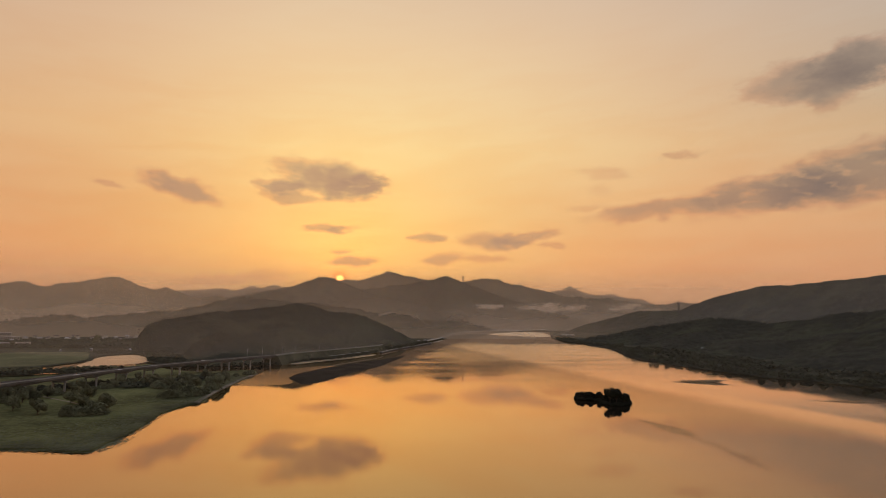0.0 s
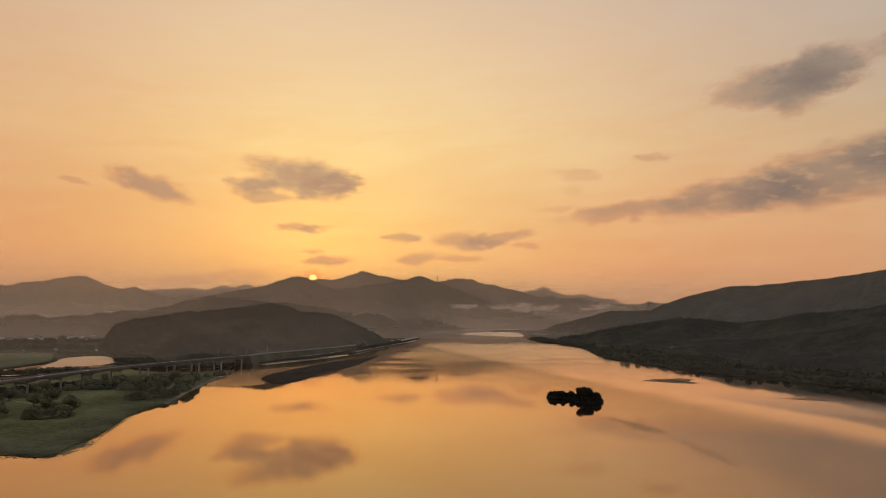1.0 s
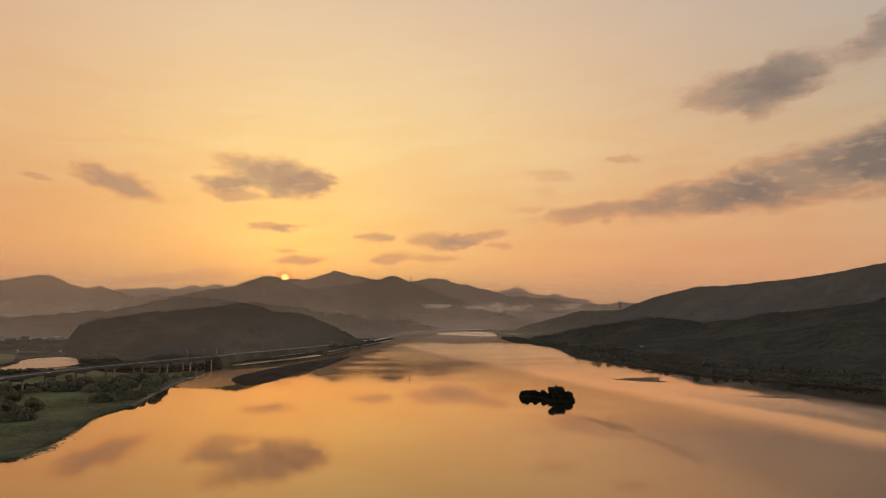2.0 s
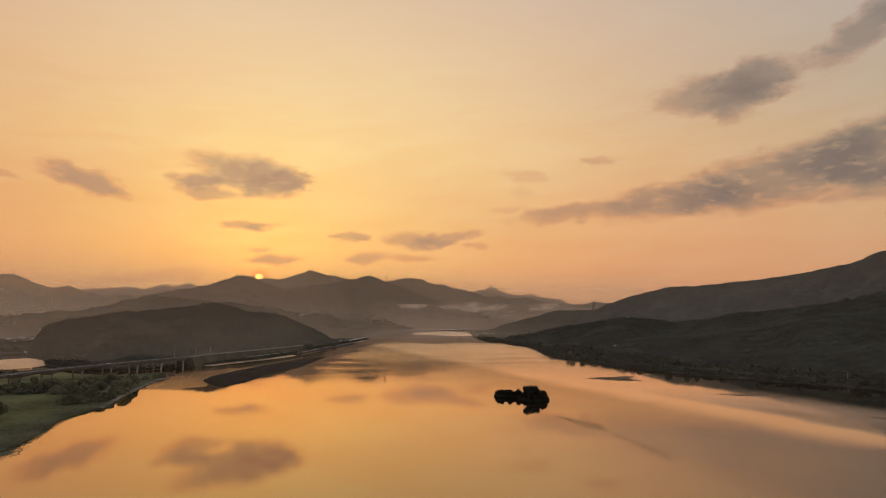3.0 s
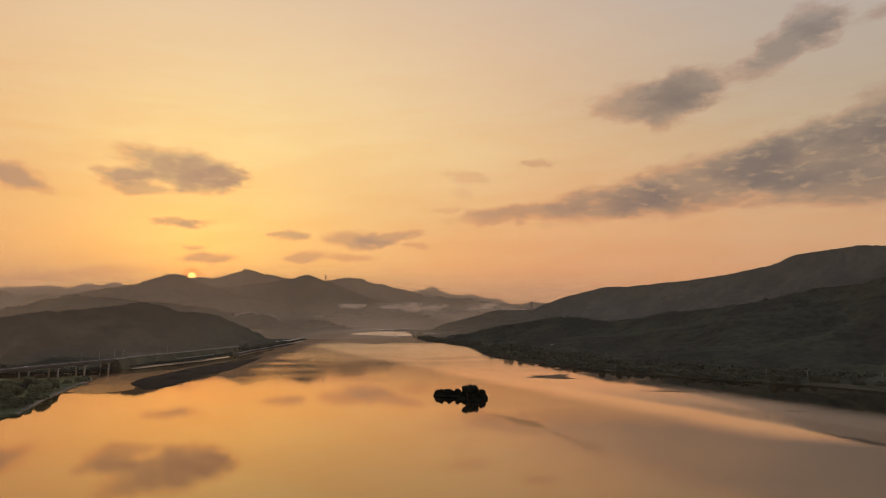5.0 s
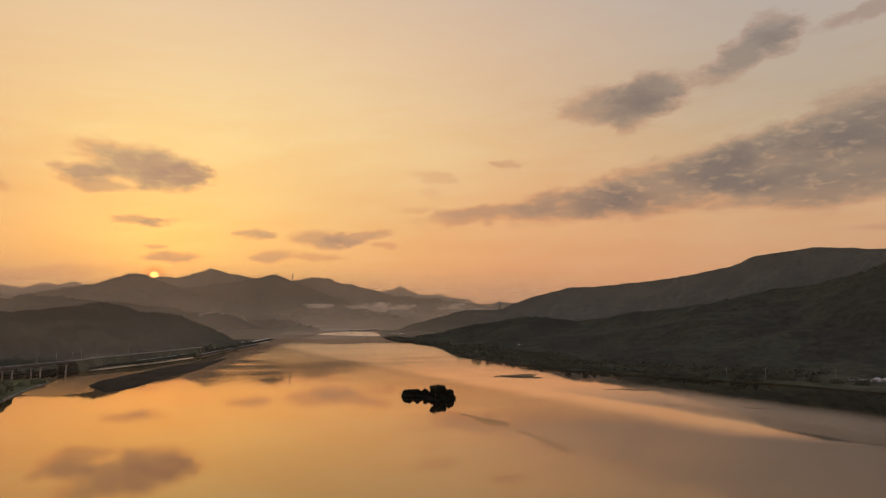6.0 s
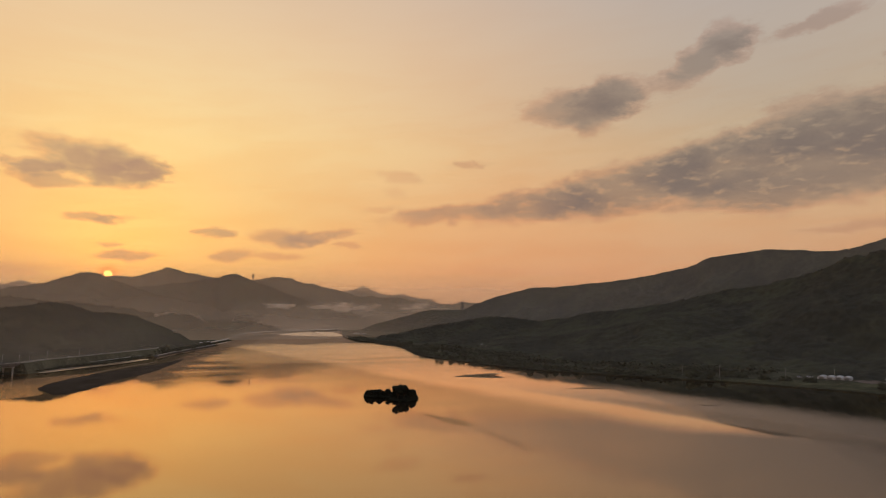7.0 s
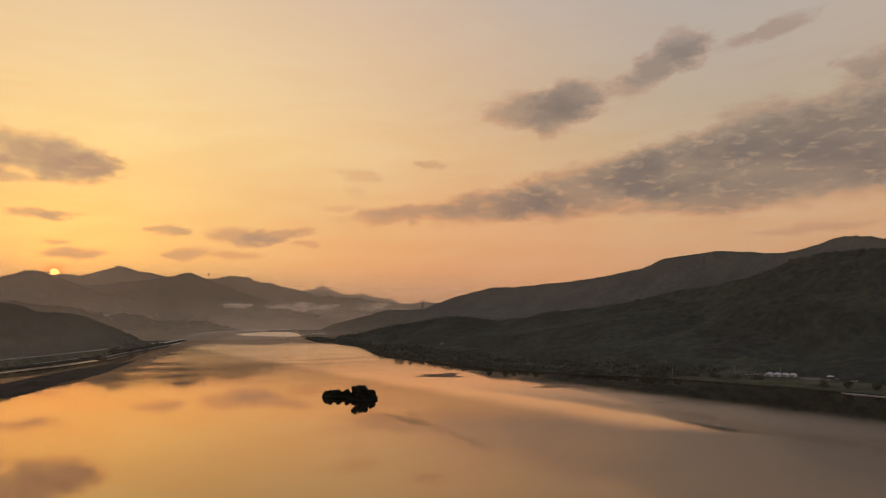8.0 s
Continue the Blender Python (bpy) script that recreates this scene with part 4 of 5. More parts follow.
BRIDGE_Z = 12.5
DECK = spline([(-350, 250), (-332, 330)] + [(-332, 465), (-326, 494), (-322, 524), (-317, 561), (-309, 601), (-300, 639), (-287, 678), (-261, 743), (-228, 822)] , 9.5)
# deck, girders, parapets and bearings are darker than the piers
DARK_CONCRETE = principled("darker_concrete", (0.115, 0.105, 0.095), 0.9, spread=0.25, grain=1.2, patch=0.12)
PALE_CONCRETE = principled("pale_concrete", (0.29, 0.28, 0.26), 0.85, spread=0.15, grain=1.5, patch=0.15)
bridge = new("road_bridge")
tagged(bridge, "long grey concrete road bridge crossing the wetland on twin piers", "bridge")
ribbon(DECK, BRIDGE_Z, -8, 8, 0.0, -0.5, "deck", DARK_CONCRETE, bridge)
ribbon(DECK, BRIDGE_Z, -7.5, 7.5, 0.06, 0.004, "roadway", ASPHALT, bridge)
SPAN = 38.5
run = np.concatenate([[0], np.cumsum(np.hypot(*np.diff(DECK, axis=0).T))])
PIERS = [q for q in np.arange(run[-1] - 9, 20, -SPAN)]


def haunched(line, off, wide, name, parent):
    """A girder along the deck, deepest over the piers and arched between them."""
    fine_line = spline([tuple(p) for p in line], 3.0)
    dist = np.concatenate([[0], np.cumsum(np.hypot(*np.diff(fine_line, axis=0).T))])
    bm = bmesh.new()
    rings = []
    for k, p in enumerate(fine_line):
        d = fine_line[min(k + 1, len(fine_line) - 1)] - fine_line[max(k - 1, 0)]
        d = d / np.hypot(*d)
        near = min(abs(dist[k] - q) for q in PIERS) / (SPAN / 2)
        deep = 1.5 + 1.7 * max(0.0, 1 - near) ** 2
        rings.append([bm.verts.new((p[0] + d[1] * o, p[1] - d[0] * o, BRIDGE_Z + h)) for o, h in ((off, -0.5), (off, -deep), (off + wide, -deep), (off + wide, -0.5))])
    for a, b in zip(rings, rings[1:]):
        for k in range(4):
            j = (k + 1) % 4
            bm.faces.new((a[k], b[k], b[j], a[j]))
    bm.faces.new(rings[0][::-1])
    bm.faces.new(rings[-1])
    bmesh.ops.recalc_face_normals(bm, faces=bm.faces)
    return part(name, bm, DARK_CONCRETE, parent)


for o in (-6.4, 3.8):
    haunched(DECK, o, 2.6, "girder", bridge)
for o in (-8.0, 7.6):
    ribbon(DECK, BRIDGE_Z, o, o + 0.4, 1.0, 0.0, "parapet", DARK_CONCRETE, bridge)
LINE_PAINT = principled("road_paint", (0.6, 0.6, 0.58), 0.7, spread=0.1)
for o in (-7.1, -3.9, 3.8, 7.0):
    ribbon(DECK, BRIDGE_Z, o, o + 0.15, 0.068, 0.064, "lane_marking", LINE_PAINT, bridge)
ribbon(DECK, BRIDGE_Z, -0.25, 0.25, 0.8, 0.06, "median_barrier", CONCRETE, bridge)
for q in PIERS:
    i = int(np.searchsorted(run, q)) - 1
    d = DECK[i + 1] - DECK[i]
    p = DECK[i] + d * (q - run[i]) / (run[i + 1] - run[i])
    turn = math.degrees(math.atan2(d[1], d[0])) - 90
    bm = bmesh.new()
    block(bm, 0, 0, BRIDGE_Z - 4.3, 14.4, 1.8, 1.1)
    bmesh.ops.bevel(bm, geom=bm.edges[:], offset=0.3, segments=1, affect="EDGES")
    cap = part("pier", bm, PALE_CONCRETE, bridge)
    cap.matrix_basis = pose(p[0], p[1], 0, 0, 0, turn)
    for o in (-5.4, 5.4):
        bm = bmesh.new()
        bar(bm, (o, 0, -4), (o, 0, BRIDGE_Z - 4.28), 1.05, 0.95, 14)
        part("column", bm, PALE_CONCRETE, cap)
    for o in (-5.1, 5.1):
        bm = bmesh.new()
        block(bm, o, 0, BRIDGE_Z - 3.22, 1.6, 1.2, 0.14)
        part("bearing", bm, DARK_CONCRETE, cap)


# ---- street furniture and traffic ----
STEEL = principled("galvanised_steel", (0.30, 0.30, 0.30), 0.5, 0.6, spread=0.15)
CAR_WHITE = principled("white_car_paint", (0.7, 0.7, 0.7), 0.3, spread=0.05, spec=0.5)
CAR_GREY = principled("grey_car_paint", (0.12, 0.12, 0.13), 0.3, spread=0.05, spec=0.5)
GLASS_DARK = principled("dark_glass", (0.02, 0.022, 0.025), 0.08, spread=0.1, spec=0.6)
RUBBER = principled("tyre_rubber", (0.02, 0.02, 0.02), 0.8, spread=0.2)


def street_lamp(x, y, z, turn, height=10.0):
    root = tagged(new("street_lamp"), "tall grey steel street lamp beside the road", "street lamp", "lamps along the road")
    bm = bmesh.new()
    bar(bm, (0, 0, 0), (0, 0, height), 0.16, 0.10, 8)
    part("pole", bm, STEEL, root)
    bm = bmesh.new()
    bar(bm, (0, 0, height - 0.1), (1.9, 0, height + 0.35), 0.08, 0.06, 6)
    part("arm", bm, STEEL, root)
    bm = bmesh.new()
    block(bm, 2.2, 0, height + 0.25, 0.8, 0.3, 0.15)
    bmesh.ops.bevel(bm, geom=bm.edges[:], offset=0.04, segments=1, affect="EDGES")
    part("lantern", bm, STEEL, root)
    root.matrix_basis = pose(x, y, z, 0, 0, turn)
    return root


def car(x, y, z, turn, paint, label, length=4.5, tall=1.5):
    root = tagged(new("car"), label, "car", "vehicles")
    bm = bmesh.new()
    block(bm, 0, 0, 0.3, 1.8, length, tall * 0.42)
    bmesh.ops.bevel(bm, geom=bm.edges[:], offset=0.16, segments=2, affect="EDGES")
    part("body", bm, paint, root)
    bm = bmesh.new()
    block(bm, 0, -length * 0.05, 0.3 + tall * 0.4, 1.55, length * 0.55, tall * 0.42)
    for v in bm.verts:
        if v.co.z > tall * 0.6:
            v.co.x *= 0.82
            v.co.y *= 0.78
    bmesh.ops.bevel(bm, geom=bm.edges[:], offset=0.08, segments=1, affect="EDGES")
    part("cabin", bm, GLASS_DARK, root)
    for sx in (-0.82, 0.82):
        for sy in (-0.31, 0.31):
            bm = bmesh.new()
            bar(bm, (sx - 0.1, sy * length, 0.32), (sx + 0.1, sy * length, 0.32), 0.32, 0.32, 12)
            wheel = part("wheel", bm, RUBBER, root)
            bm = bmesh.new()
            bar(bm, (sx - 0.12, sy * length, 0.32), (sx + 0.12, sy * length, 0.32), 0.19, 0.19, 10)
            part("rim", bm, STEEL, wheel)
    root.matrix_basis = pose(x, y, z, 0, 0, turn)
    return root


def on_deck(u, off):
    """Place and heading on the bridge, u from 0 to 1 along it, off metres right of its middle."""
    i = min(len(DECK) - 2, int(u * (len(DECK) - 1)))
    p, d = DECK[i], DECK[i + 1] - DECK[i]
    d = d / np.hypot(*d)
    return p[0] + d[1] * off, p[1] - d[0] * off, BRIDGE_Z + 0.07, math.degrees(math.atan2(d[1], d[0])) - 90


car(*on_deck(0.585, 3.5), CAR_WHITE, "small white car driving on the bridge")
car(*on_deck(0.60, -3.5), CAR_GREY, "dark grey car driving on the bridge")
car(*on_deck(0.50, 4.0), CAR_WHITE, "white van driving on the bridge", 5.6, 2.3)
car(*on_deck(0.36, -4.0), CAR_GREY, "dark grey car driving on the bridge")
car(*on_deck(0.80, -3.8), CAR_WHITE, "small white car driving on the bridge")
for u in (0.94, 0.985):
    x, y, z, turn = on_deck(u, -7.3)
    street_lamp(x, y, z, turn)

# ---- roads along the shore ----
GRASS_SLOPE = principled("grass_slope", (0.088, 0.084, 0.054), 0.95, spread=0.4, grain=0.3, patch=0.03, bump=0.5, bump_scale=0.6, spec=0.05)
UPPER = spline([tuple(DECK[-1])] + [(-215, 893), (-194, 946), (-170, 1014), (-144, 1093), (-129, 1138), (-121, 1185)] , 12.0)
road = tagged(new("road"), "grey asphalt road on an embankment below the wooded hill", "road", kind="structure")
ribbon(UPPER, lambda u: 12.5 - 1.5 * u, -9, 9, -0.3, -13.5, "embankment", GRASS_SLOPE, road, 7.0)
ribbon(UPPER, lambda u: 12.5 - 1.5 * u, -6, 6, 0.0, -0.296, "carriageway", ASPHALT, road)
ribbon(UPPER, lambda u: 12.5 - 1.5 * u, 6.2, 6.6, 1.1, -0.3, "guard_wall", CONCRETE, road)
for k in (2, 4, 7, 12):
    p = UPPER[min(k, len(UPPER) - 2)]
    street_lamp(p[0] - 6.5, p[1], 11.5, -20)
LOWER = spline([(-204, 914), (-178, 956), (-152, 1018), (-130, 1105), (-125, 1184)], 12.0)
lower = tagged(new("road"), "narrow pale lane below the road embankment", "lane", kind="structure")
ribbon(LOWER, 4.0, -2.6, 2.6, -0.3, -5.0, "verge", GRASS_SLOPE, lower, 6.0)
ribbon(LOWER, 4.0, -1.6, 1.6, 0.0, -0.296, "surface", CONCRETE, lower)
WALL_LINE = spline([(-108, 1107), (-92, 1206), (-60, 1352), (-28, 1504)], 12.0)
shore_road = tagged(new("road"), "lakeside road with a pale concrete retaining wall", "road", kind="structure")
ribbon(WALL_LINE, 2.2, -5, 0, 0.0, -6.0, "carriageway", ASPHALT, shore_road)
ribbon(WALL_LINE, 2.2, 0.004, 0.5, 0.9, -0.4, "parapet", CONCRETE, shore_road)
WHITE_WALL = principled("pale_wall", (0.56, 0.54, 0.50), 0.8, spread=0.12)
FAR_LINE = spline([(-40, 1600), (-2, 1820), (28, 2170), (63, 2420), (110, 2570), (185, 2690), (300, 2790), (460, 2950), (600, 3160), (780, 3340), (980, 3480)], 30.0)
far_road = tagged(new("road"), "distant pale causeway road curving round the head of the lake", "road", kind="structure")
ribbon(FAR_LINE, lambda u: 4 + 9 * max(0.0, u - 0.4), -8, 0, 0.0, -14.0, "embankment", GRASS_SLOPE, far_road)
ribbon(FAR_LINE, lambda u: 4 + 9 * max(0.0, u - 0.4), 0.01, 0.8, 1.3, -1.4, "parapet", WHITE_WALL, far_road)
PATH = spline([(-346, 515), (-332, 504), (-312, 488), (-295, 475), (-278, 463), (-262, 449)], 4.0)
track = tagged(new("footpath"), "pale trodden path through the wetland meadow", "path", kind="structure")
ribbon(PATH, 0.6, -0.8, 0.8, 0.06, -0.2, "surface", principled("dry_soil", (0.22, 0.17, 0.12), 0.95), track)
car(*[(-311, 639)][0], 0.6, 40, CAR_WHITE, "white van parked on the wetland meadow", 5.2, 2.4)

# ---- green field beyond the channel ----
FIELD = principled("rice_field", (0.115, 0.115, 0.058), 0.95, spread=0.25, grain=0.08, patch=0.01, bump=0.4, bump_scale=0.9, spec=0.05)
tagged(slab("field", [(-585, 733), (-539, 753), (-511, 772), (-505, 819), (-512, 883), (-555, 968), (-612, 1054), (-675, 1047), (-736, 1025), (-799, 987)], 1.25, FIELD, 8.0, 2.0, 0.1, seed=3.0), "flat green rice field beyond the channel", "field", kind="structure")
for x, y in [(-853, 1157), (-852, 1178), (-839, 1180), (-814, 1162), (-814, 1183), (-800, 1184), (-774, 1166), (-775, 1187), (-749, 1169), (-749, 1191), (-722, 1172), (-721, 1194), (-694, 1176), (-694, 1197), (-692, 1220), (-667, 1200), (-666, 1223), (-641, 1204), (-627, 1205), (-605, 1186), (-592, 1188), (-735, 1338), (-767, 1362), (-747, 1393), (-744, 1424), (-689, 1344), (-790, 1358), (-798, 1330), (-859, 1349), (-876, 1319), (-893, 1290)]:
    wobble = random.Random(int(x))
    plant("bank_tree", x + wobble.uniform(-22, 22), y + wobble.uniform(-30, 30), 0.8, wobble.uniform(0.5, 1.1), "trees round the field")
plant("alder", *[(-699, 1242)][0], 0.8, 2.3, "trees round the field")

# ---- the town ----
PLASTER = principled("pale_plaster", (0.38, 0.36, 0.33), 0.85, spread=0.12)
ROOF_DARK = principled("dark_roof", (0.10, 0.08, 0.075), 0.8, spread=0.2)
ROOF_PALE = principled("pale_metal_roof", (0.36, 0.36, 0.37), 0.45, 0.2, spread=0.12)


def house(x, y, z, w, d, h, turn, roof_mat, label, roof_h=2.4, floors=2):
    root = tagged(new("house"), label, "house", "houses of the town")
    bm = bmesh.new()
    block(bm, 0, 0, -1.0, w, d, h + 1.0)
    part("wall", bm, PLASTER, root)
    bm = bmesh.new()
    e = 0.5
    c = [bm.verts.new(q) for q in ((-w / 2 - e, -d / 2 - e, h), (w / 2 + e, -d / 2 - e, h), (w / 2 + e, d / 2 + e, h), (-w / 2 - e, d / 2 + e, h))]
    r = [bm.verts.new((-w / 2 + d * 0.25, 0, h + roof_h)), bm.verts.new((w / 2 - d * 0.25, 0, h + roof_h))]
    for f in ((c[0], c[1], r[1], r[0]), (c[2], c[3], r[0], r[1]), (c[1], c[2], r[1]), (c[3], c[0], r[0]), (c[3], c[2], c[1], c[0])):
        bm.faces.new(f)
    part("roof", bm, roof_mat, root)
    n = max(2, int(w / 3.5))
    for fl in range(floors):
        for k in range(n):
            bm = bmesh.new()
            block(bm, (k + 0.5) * w / n - w / 2, -d / 2 - 0.02, 0.9 + fl * (h / floors), 1.4, 0.12, 1.3)
            pane = part("window", bm, GLASS_DARK, root)
            bm = bmesh.new()
            block(bm, (k + 0.5) * w / n - w / 2, -d / 2 - 0.1, 0.78 + fl * (h / floors), 1.6, 0.22, 0.12)
            part("sill", bm, CONCRETE, pane)
    root.matrix_basis = pose(x, y, z, 0, 0, turn)
    return root


TOWN = [(-1370, 1981), (-1299, 1934), (-1129, 1702), (-1019, 1554), (-1170, 1845), (-1076, 1712), (-1174, 1900), (-1060, 1762), (-975, 1641), (-1147, 1966), (-1102, 1915), (-906, 1534), (-875, 1577), (-950, 1734), (-881, 1657), (-874, 1702), (-862, 1704), (-872, 1748), (-959, 1490), (-915, 1497), (-995, 1419), (-1051, 1548), (-937, 1647), (-796, 1516)]
EXTRA = [(-671, 1082), (-630, 1105), (-564, 1112), (-1229, 1889), (-1069, 1668), (-996, 1637), (-1079, 1919), (-1041, 1927), (-979, 1882), (-799, 1629), (-1219, 1783), (-1139, 1613)]
rnd = random.Random(12)
for k, (x, y) in enumerate(TOWN + EXTRA):
    w = rnd.uniform(8, 15) * (0.3 if k in (24, 25, 26) else 0.85)
    pale = rnd.random() < 0.55
    house(x, y, 0.9, w, w * rnd.uniform(0.6, 0.8), rnd.choice((3.5, 5.0, 7.0)) * (0.5 if k in (24, 25, 26) else 1.0), rnd.uniform(0, 45), ROOF_PALE if pale else ROOF_DARK,
          "small pale house with a light metal roof" if pale else "small pale house with a dark roof", rnd.uniform(1.6, 3.0))


def long_block(x, y, z, w, d, floors, turn):
    root = tagged(new("apartment_building"), "white multi-storey building with bands of dark windows", "building")
    h = floors * 3.2
    bm = bmesh.new()
    block(bm, 0, 0, -1, w, d, h + 1)
    part("wall", bm, PLASTER, root)
    bm = bmesh.new()
    block(bm, 0, 0, h, w + 0.6, d + 0.6, 0.7)
    part("roof", bm, ROOF_PALE, root)
    for f in range(floors):
        for k in range(int(w / 4)):
            bm = bmesh.new()
            block(bm, (k + 0.5) * 4 - w / 2, -d / 2 - 0.03, f * 3.2 + 1.0, 3.0, 0.15, 1.5)
            part("window", bm, GLASS_DARK, root)
    root.matrix_basis = pose(x, y, z, 0, 0, turn)


long_block(*[(-1082, 1506)][0], 0.9, 40, 14, 6, 30)
long_block(*[(-1059, 1510)][0], 0.9, 32, 12, 3, 30)
long_block(*[(-938, 1338)][0], 0.9, 70, 10, 1, 30)

# ---- right bank: polytunnels, poles, parked cars, trees ----
GREY_FILM = principled("grey_film", (0.17, 0.17, 0.16), 0.6, spread=0.15)


def polytunnel(x, y, z, turn, width=7.6, length=20.0):
    root = tagged(new("polytunnel"), "white arched plastic greenhouse tunnel in a row", "greenhouse", "row of polytunnels")
    bm = bmesh.new()
    n, h = 12, 3.1
    rows = []
    for yy in (0, length):
        rows.append([bm.verts.new((math.cos(math.pi * k / n) * width / 2, yy, 0.7 + math.sin(math.pi * k / n) * (h - 0.7))) for k in range(n + 1)])
        rows[-1].insert(0, bm.verts.new((width / 2, yy, 0)))
        rows[-1].append(bm.verts.new((-width / 2, yy, 0)))
    for k in range(len(rows[0]) - 1):
        bm.faces.new((rows[0][k], rows[0][k + 1], rows[1][k + 1], rows[1][k]))
    part("cover", bm, WHITE, root)
    for yy, nm in ((0.02, "end_wall"), (length - 0.02, "end_wall")):
        bm = bmesh.new()
        ring = [bm.verts.new((math.cos(math.pi * k / n) * width / 2 * 0.98, yy, 0.7 + math.sin(math.pi * k / n) * (h - 0.75))) for k in range(n + 1)]
        bm.faces.new([bm.verts.new((width / 2 * 0.98, yy, 0))] + ring + [bm.verts.new((-width / 2 * 0.98, yy, 0))])
        part(nm, bm, WHITE, root)
    bm = bmesh.new()
    block(bm, 0, -0.06, 0.0, 4.2, 0.08, 2.0)
    part("door", bm, GREY_FILM, root)
    for k in range(7):
        bm = bmesh.new()
        yy = length * k / 6
        pts = [(math.cos(math.pi * q / 8) * width / 2 * 1.01, yy, 0.7 + math.sin(math.pi * q / 8) * (h - 0.67)) for q in range(9)]
        for p, q in zip(pts, pts[1:]):
            bar(bm, p, q, 0.06, 0.06, 4)
        part("hoop", bm, STEEL, root)
    root.matrix_basis = pose(x, y, z, 0, 0, turn)
    return root


GH0, GH1 = [(586, 479), (598, 460)]
turn = math.degrees(math.atan2(GH1[1] - GH0[1], GH1[0] - GH0[0]))
for k in range(4):
    polytunnel(GH0[0] + (GH1[0] - GH0[0]) * k / 3, GH0[1] + (GH1[1] - GH0[1]) * k / 3, 1.0, turn)


def utility_pole(x, y, z, height=9.0):
    root = tagged(new("utility_pole"), "thin pale concrete utility pole on the bank", "utility pole", "poles along the bank")
    bm = bmesh.new()
    bar(bm, (0, 0, -0.5), (0, 0, height), 0.24, 0.16, 8)
    part("pole", bm, CONCRETE, root)
    for zz in (height - 0.5, height - 1.3):
        bm = bmesh.new()
        block(bm, 0, 0, zz, 2.0, 0.14, 0.14, 35)
        part("crossarm", bm, STEEL, root)
    root.matrix_basis = pose(x, y, z)


for x, y in [(494, 579), (522, 552), (582, 519), (612, 484), (680, 414)]:
    utility_pole(x, y, 0.9)
house(*[(578, 498)][0], 1.0, 3.5, 2.5, 1.1, -40, ROOF_PALE, "low white shed beside the polytunnels", 0.8, 1)
house(*[(588, 494)][0], 1.0, 5, 2.5, 1.1, -40, ROOF_PALE, "low white shed beside the polytunnels", 0.8, 1)
house(*[(621, 433)][0], 1.0, 6, 4, 2.4, -50, ROOF_PALE, "low pale building on the lake bank", 1.2, 1)
house(*[(637, 432)][0], 1.0, 6, 4, 2.2, -50, ROOF_DARK, "low pale building on the lake bank", 1.4, 1)
house(*[(689, 423)][0], 1.0, 12, 9, 5.5, -50, ROOF_DARK, "pale two-storey house on the lake bank", 1.8, 2)
house(*[(495, 1171)][0], 6.0, 5, 4, 3.0, -40, ROOF_PALE, "small white house at the foot of the wooded hill", 1.2, 1)
for x, y, t2 in ((*[(614, 406)][0], 40), (*[(620, 404)][0], 42), (*[(621, 427)][0], 10)):
    car(x, y, 1.0, t2, CAR_WHITE, "white car parked on the lake bank")
for x, y in [(541, 384), (553, 370), (559, 349)]:
    plant("bank_tree", x, y, 0.9, 0.8, "round trees on the bank lawn")
for x, y in [(490, 543), (481, 539), (519, 523), (515, 525), (518, 516), (472, 573), (463, 569), (451, 574), (524, 493), (546, 459), (534, 476)]:
    plant("bank_bush", x, y, 0.8, 1.3, "bushes on the bank")
SOIL = principled("bare_soil", (0.095, 0.072, 0.058), 0.95, spread=0.3, grain=0.5, patch=0.05)
tagged(slab("yard", [(598, 455), (621, 452), (625, 437), (602, 423), (589, 434)], 1.15, SOIL, 3.0, 1.0, 0.1), "bare reddish soil yard beside the polytunnels", "yard", kind="structure")
LAWN = principled("bank_lawn", (0.058, 0.060, 0.032), 0.95, spread=0.5, grain=0.3, patch=0.03, bump=0.4, bump_scale=0.8, spec=0.05)
tagged(slab("lawn", [(482, 518), (533, 490), (572, 454), (599, 412), (623, 380), (617, 333), (553, 299), (537, 329), (529, 380), (502, 448), (472, 503)], 1.1, LAWN, 4.0, 1.5, 0.09, seed=4.0), "mown grass strip along the lake bank", "lawn", kind="structure")
tagged(slab("gravel_edge", [(530, 370), (532, 347), (538, 329), (538, 299), (527, 293), (526, 322), (520, 344)], 0.5, principled("pale_stones", (0.19, 0.17, 0.15), 0.9, spread=0.4, grain=1.2), 3.0, 1.0, 1.0), "pale stones along the water's edge", "stones", kind="structure")
for p in [(455, 2300), (465, 2266), (475, 2233)]:
    g = polytunnel(p[0], p[1], 1.0, -8, 13.0, 40.0)
    g["label"] = "distant white plastic greenhouse tunnel near the shore"

# ---- trees crowding the shores ----
rnd = random.Random(77)
shore = spline([(345, 1420), (357, 1320), (339, 1191), (314, 1038), (311, 933), (351, 705), (392, 635), (423, 568), (470, 505)], 9.0)
for i, (x, y) in enumerate(shore):
    plant("bank_tree" if rnd.random() < 0.8 else "bank_bush", x + 2 + 60 * rnd.random() ** 1.5, y + rnd.uniform(-5, 14), 0.8, rnd.uniform(0.4, 1.0), "trees along the shore")
for x, y in [(-127, 1160), (-118, 1142), (-114, 1162), (-110, 1182), (-129, 1243), (-122, 1266), (-111, 1245), (-114, 1340), (-139, 1363), (-135, 1242)]:
    plant("bank_tree", x, y, 0.8, 0.9, "trees along the shore")
shore = spline([(-340, 812), (-278, 806), (-236, 850), (-222, 900), (-172, 975), (-150, 1100), (-136, 1199), (-112, 1313)], 14.0)
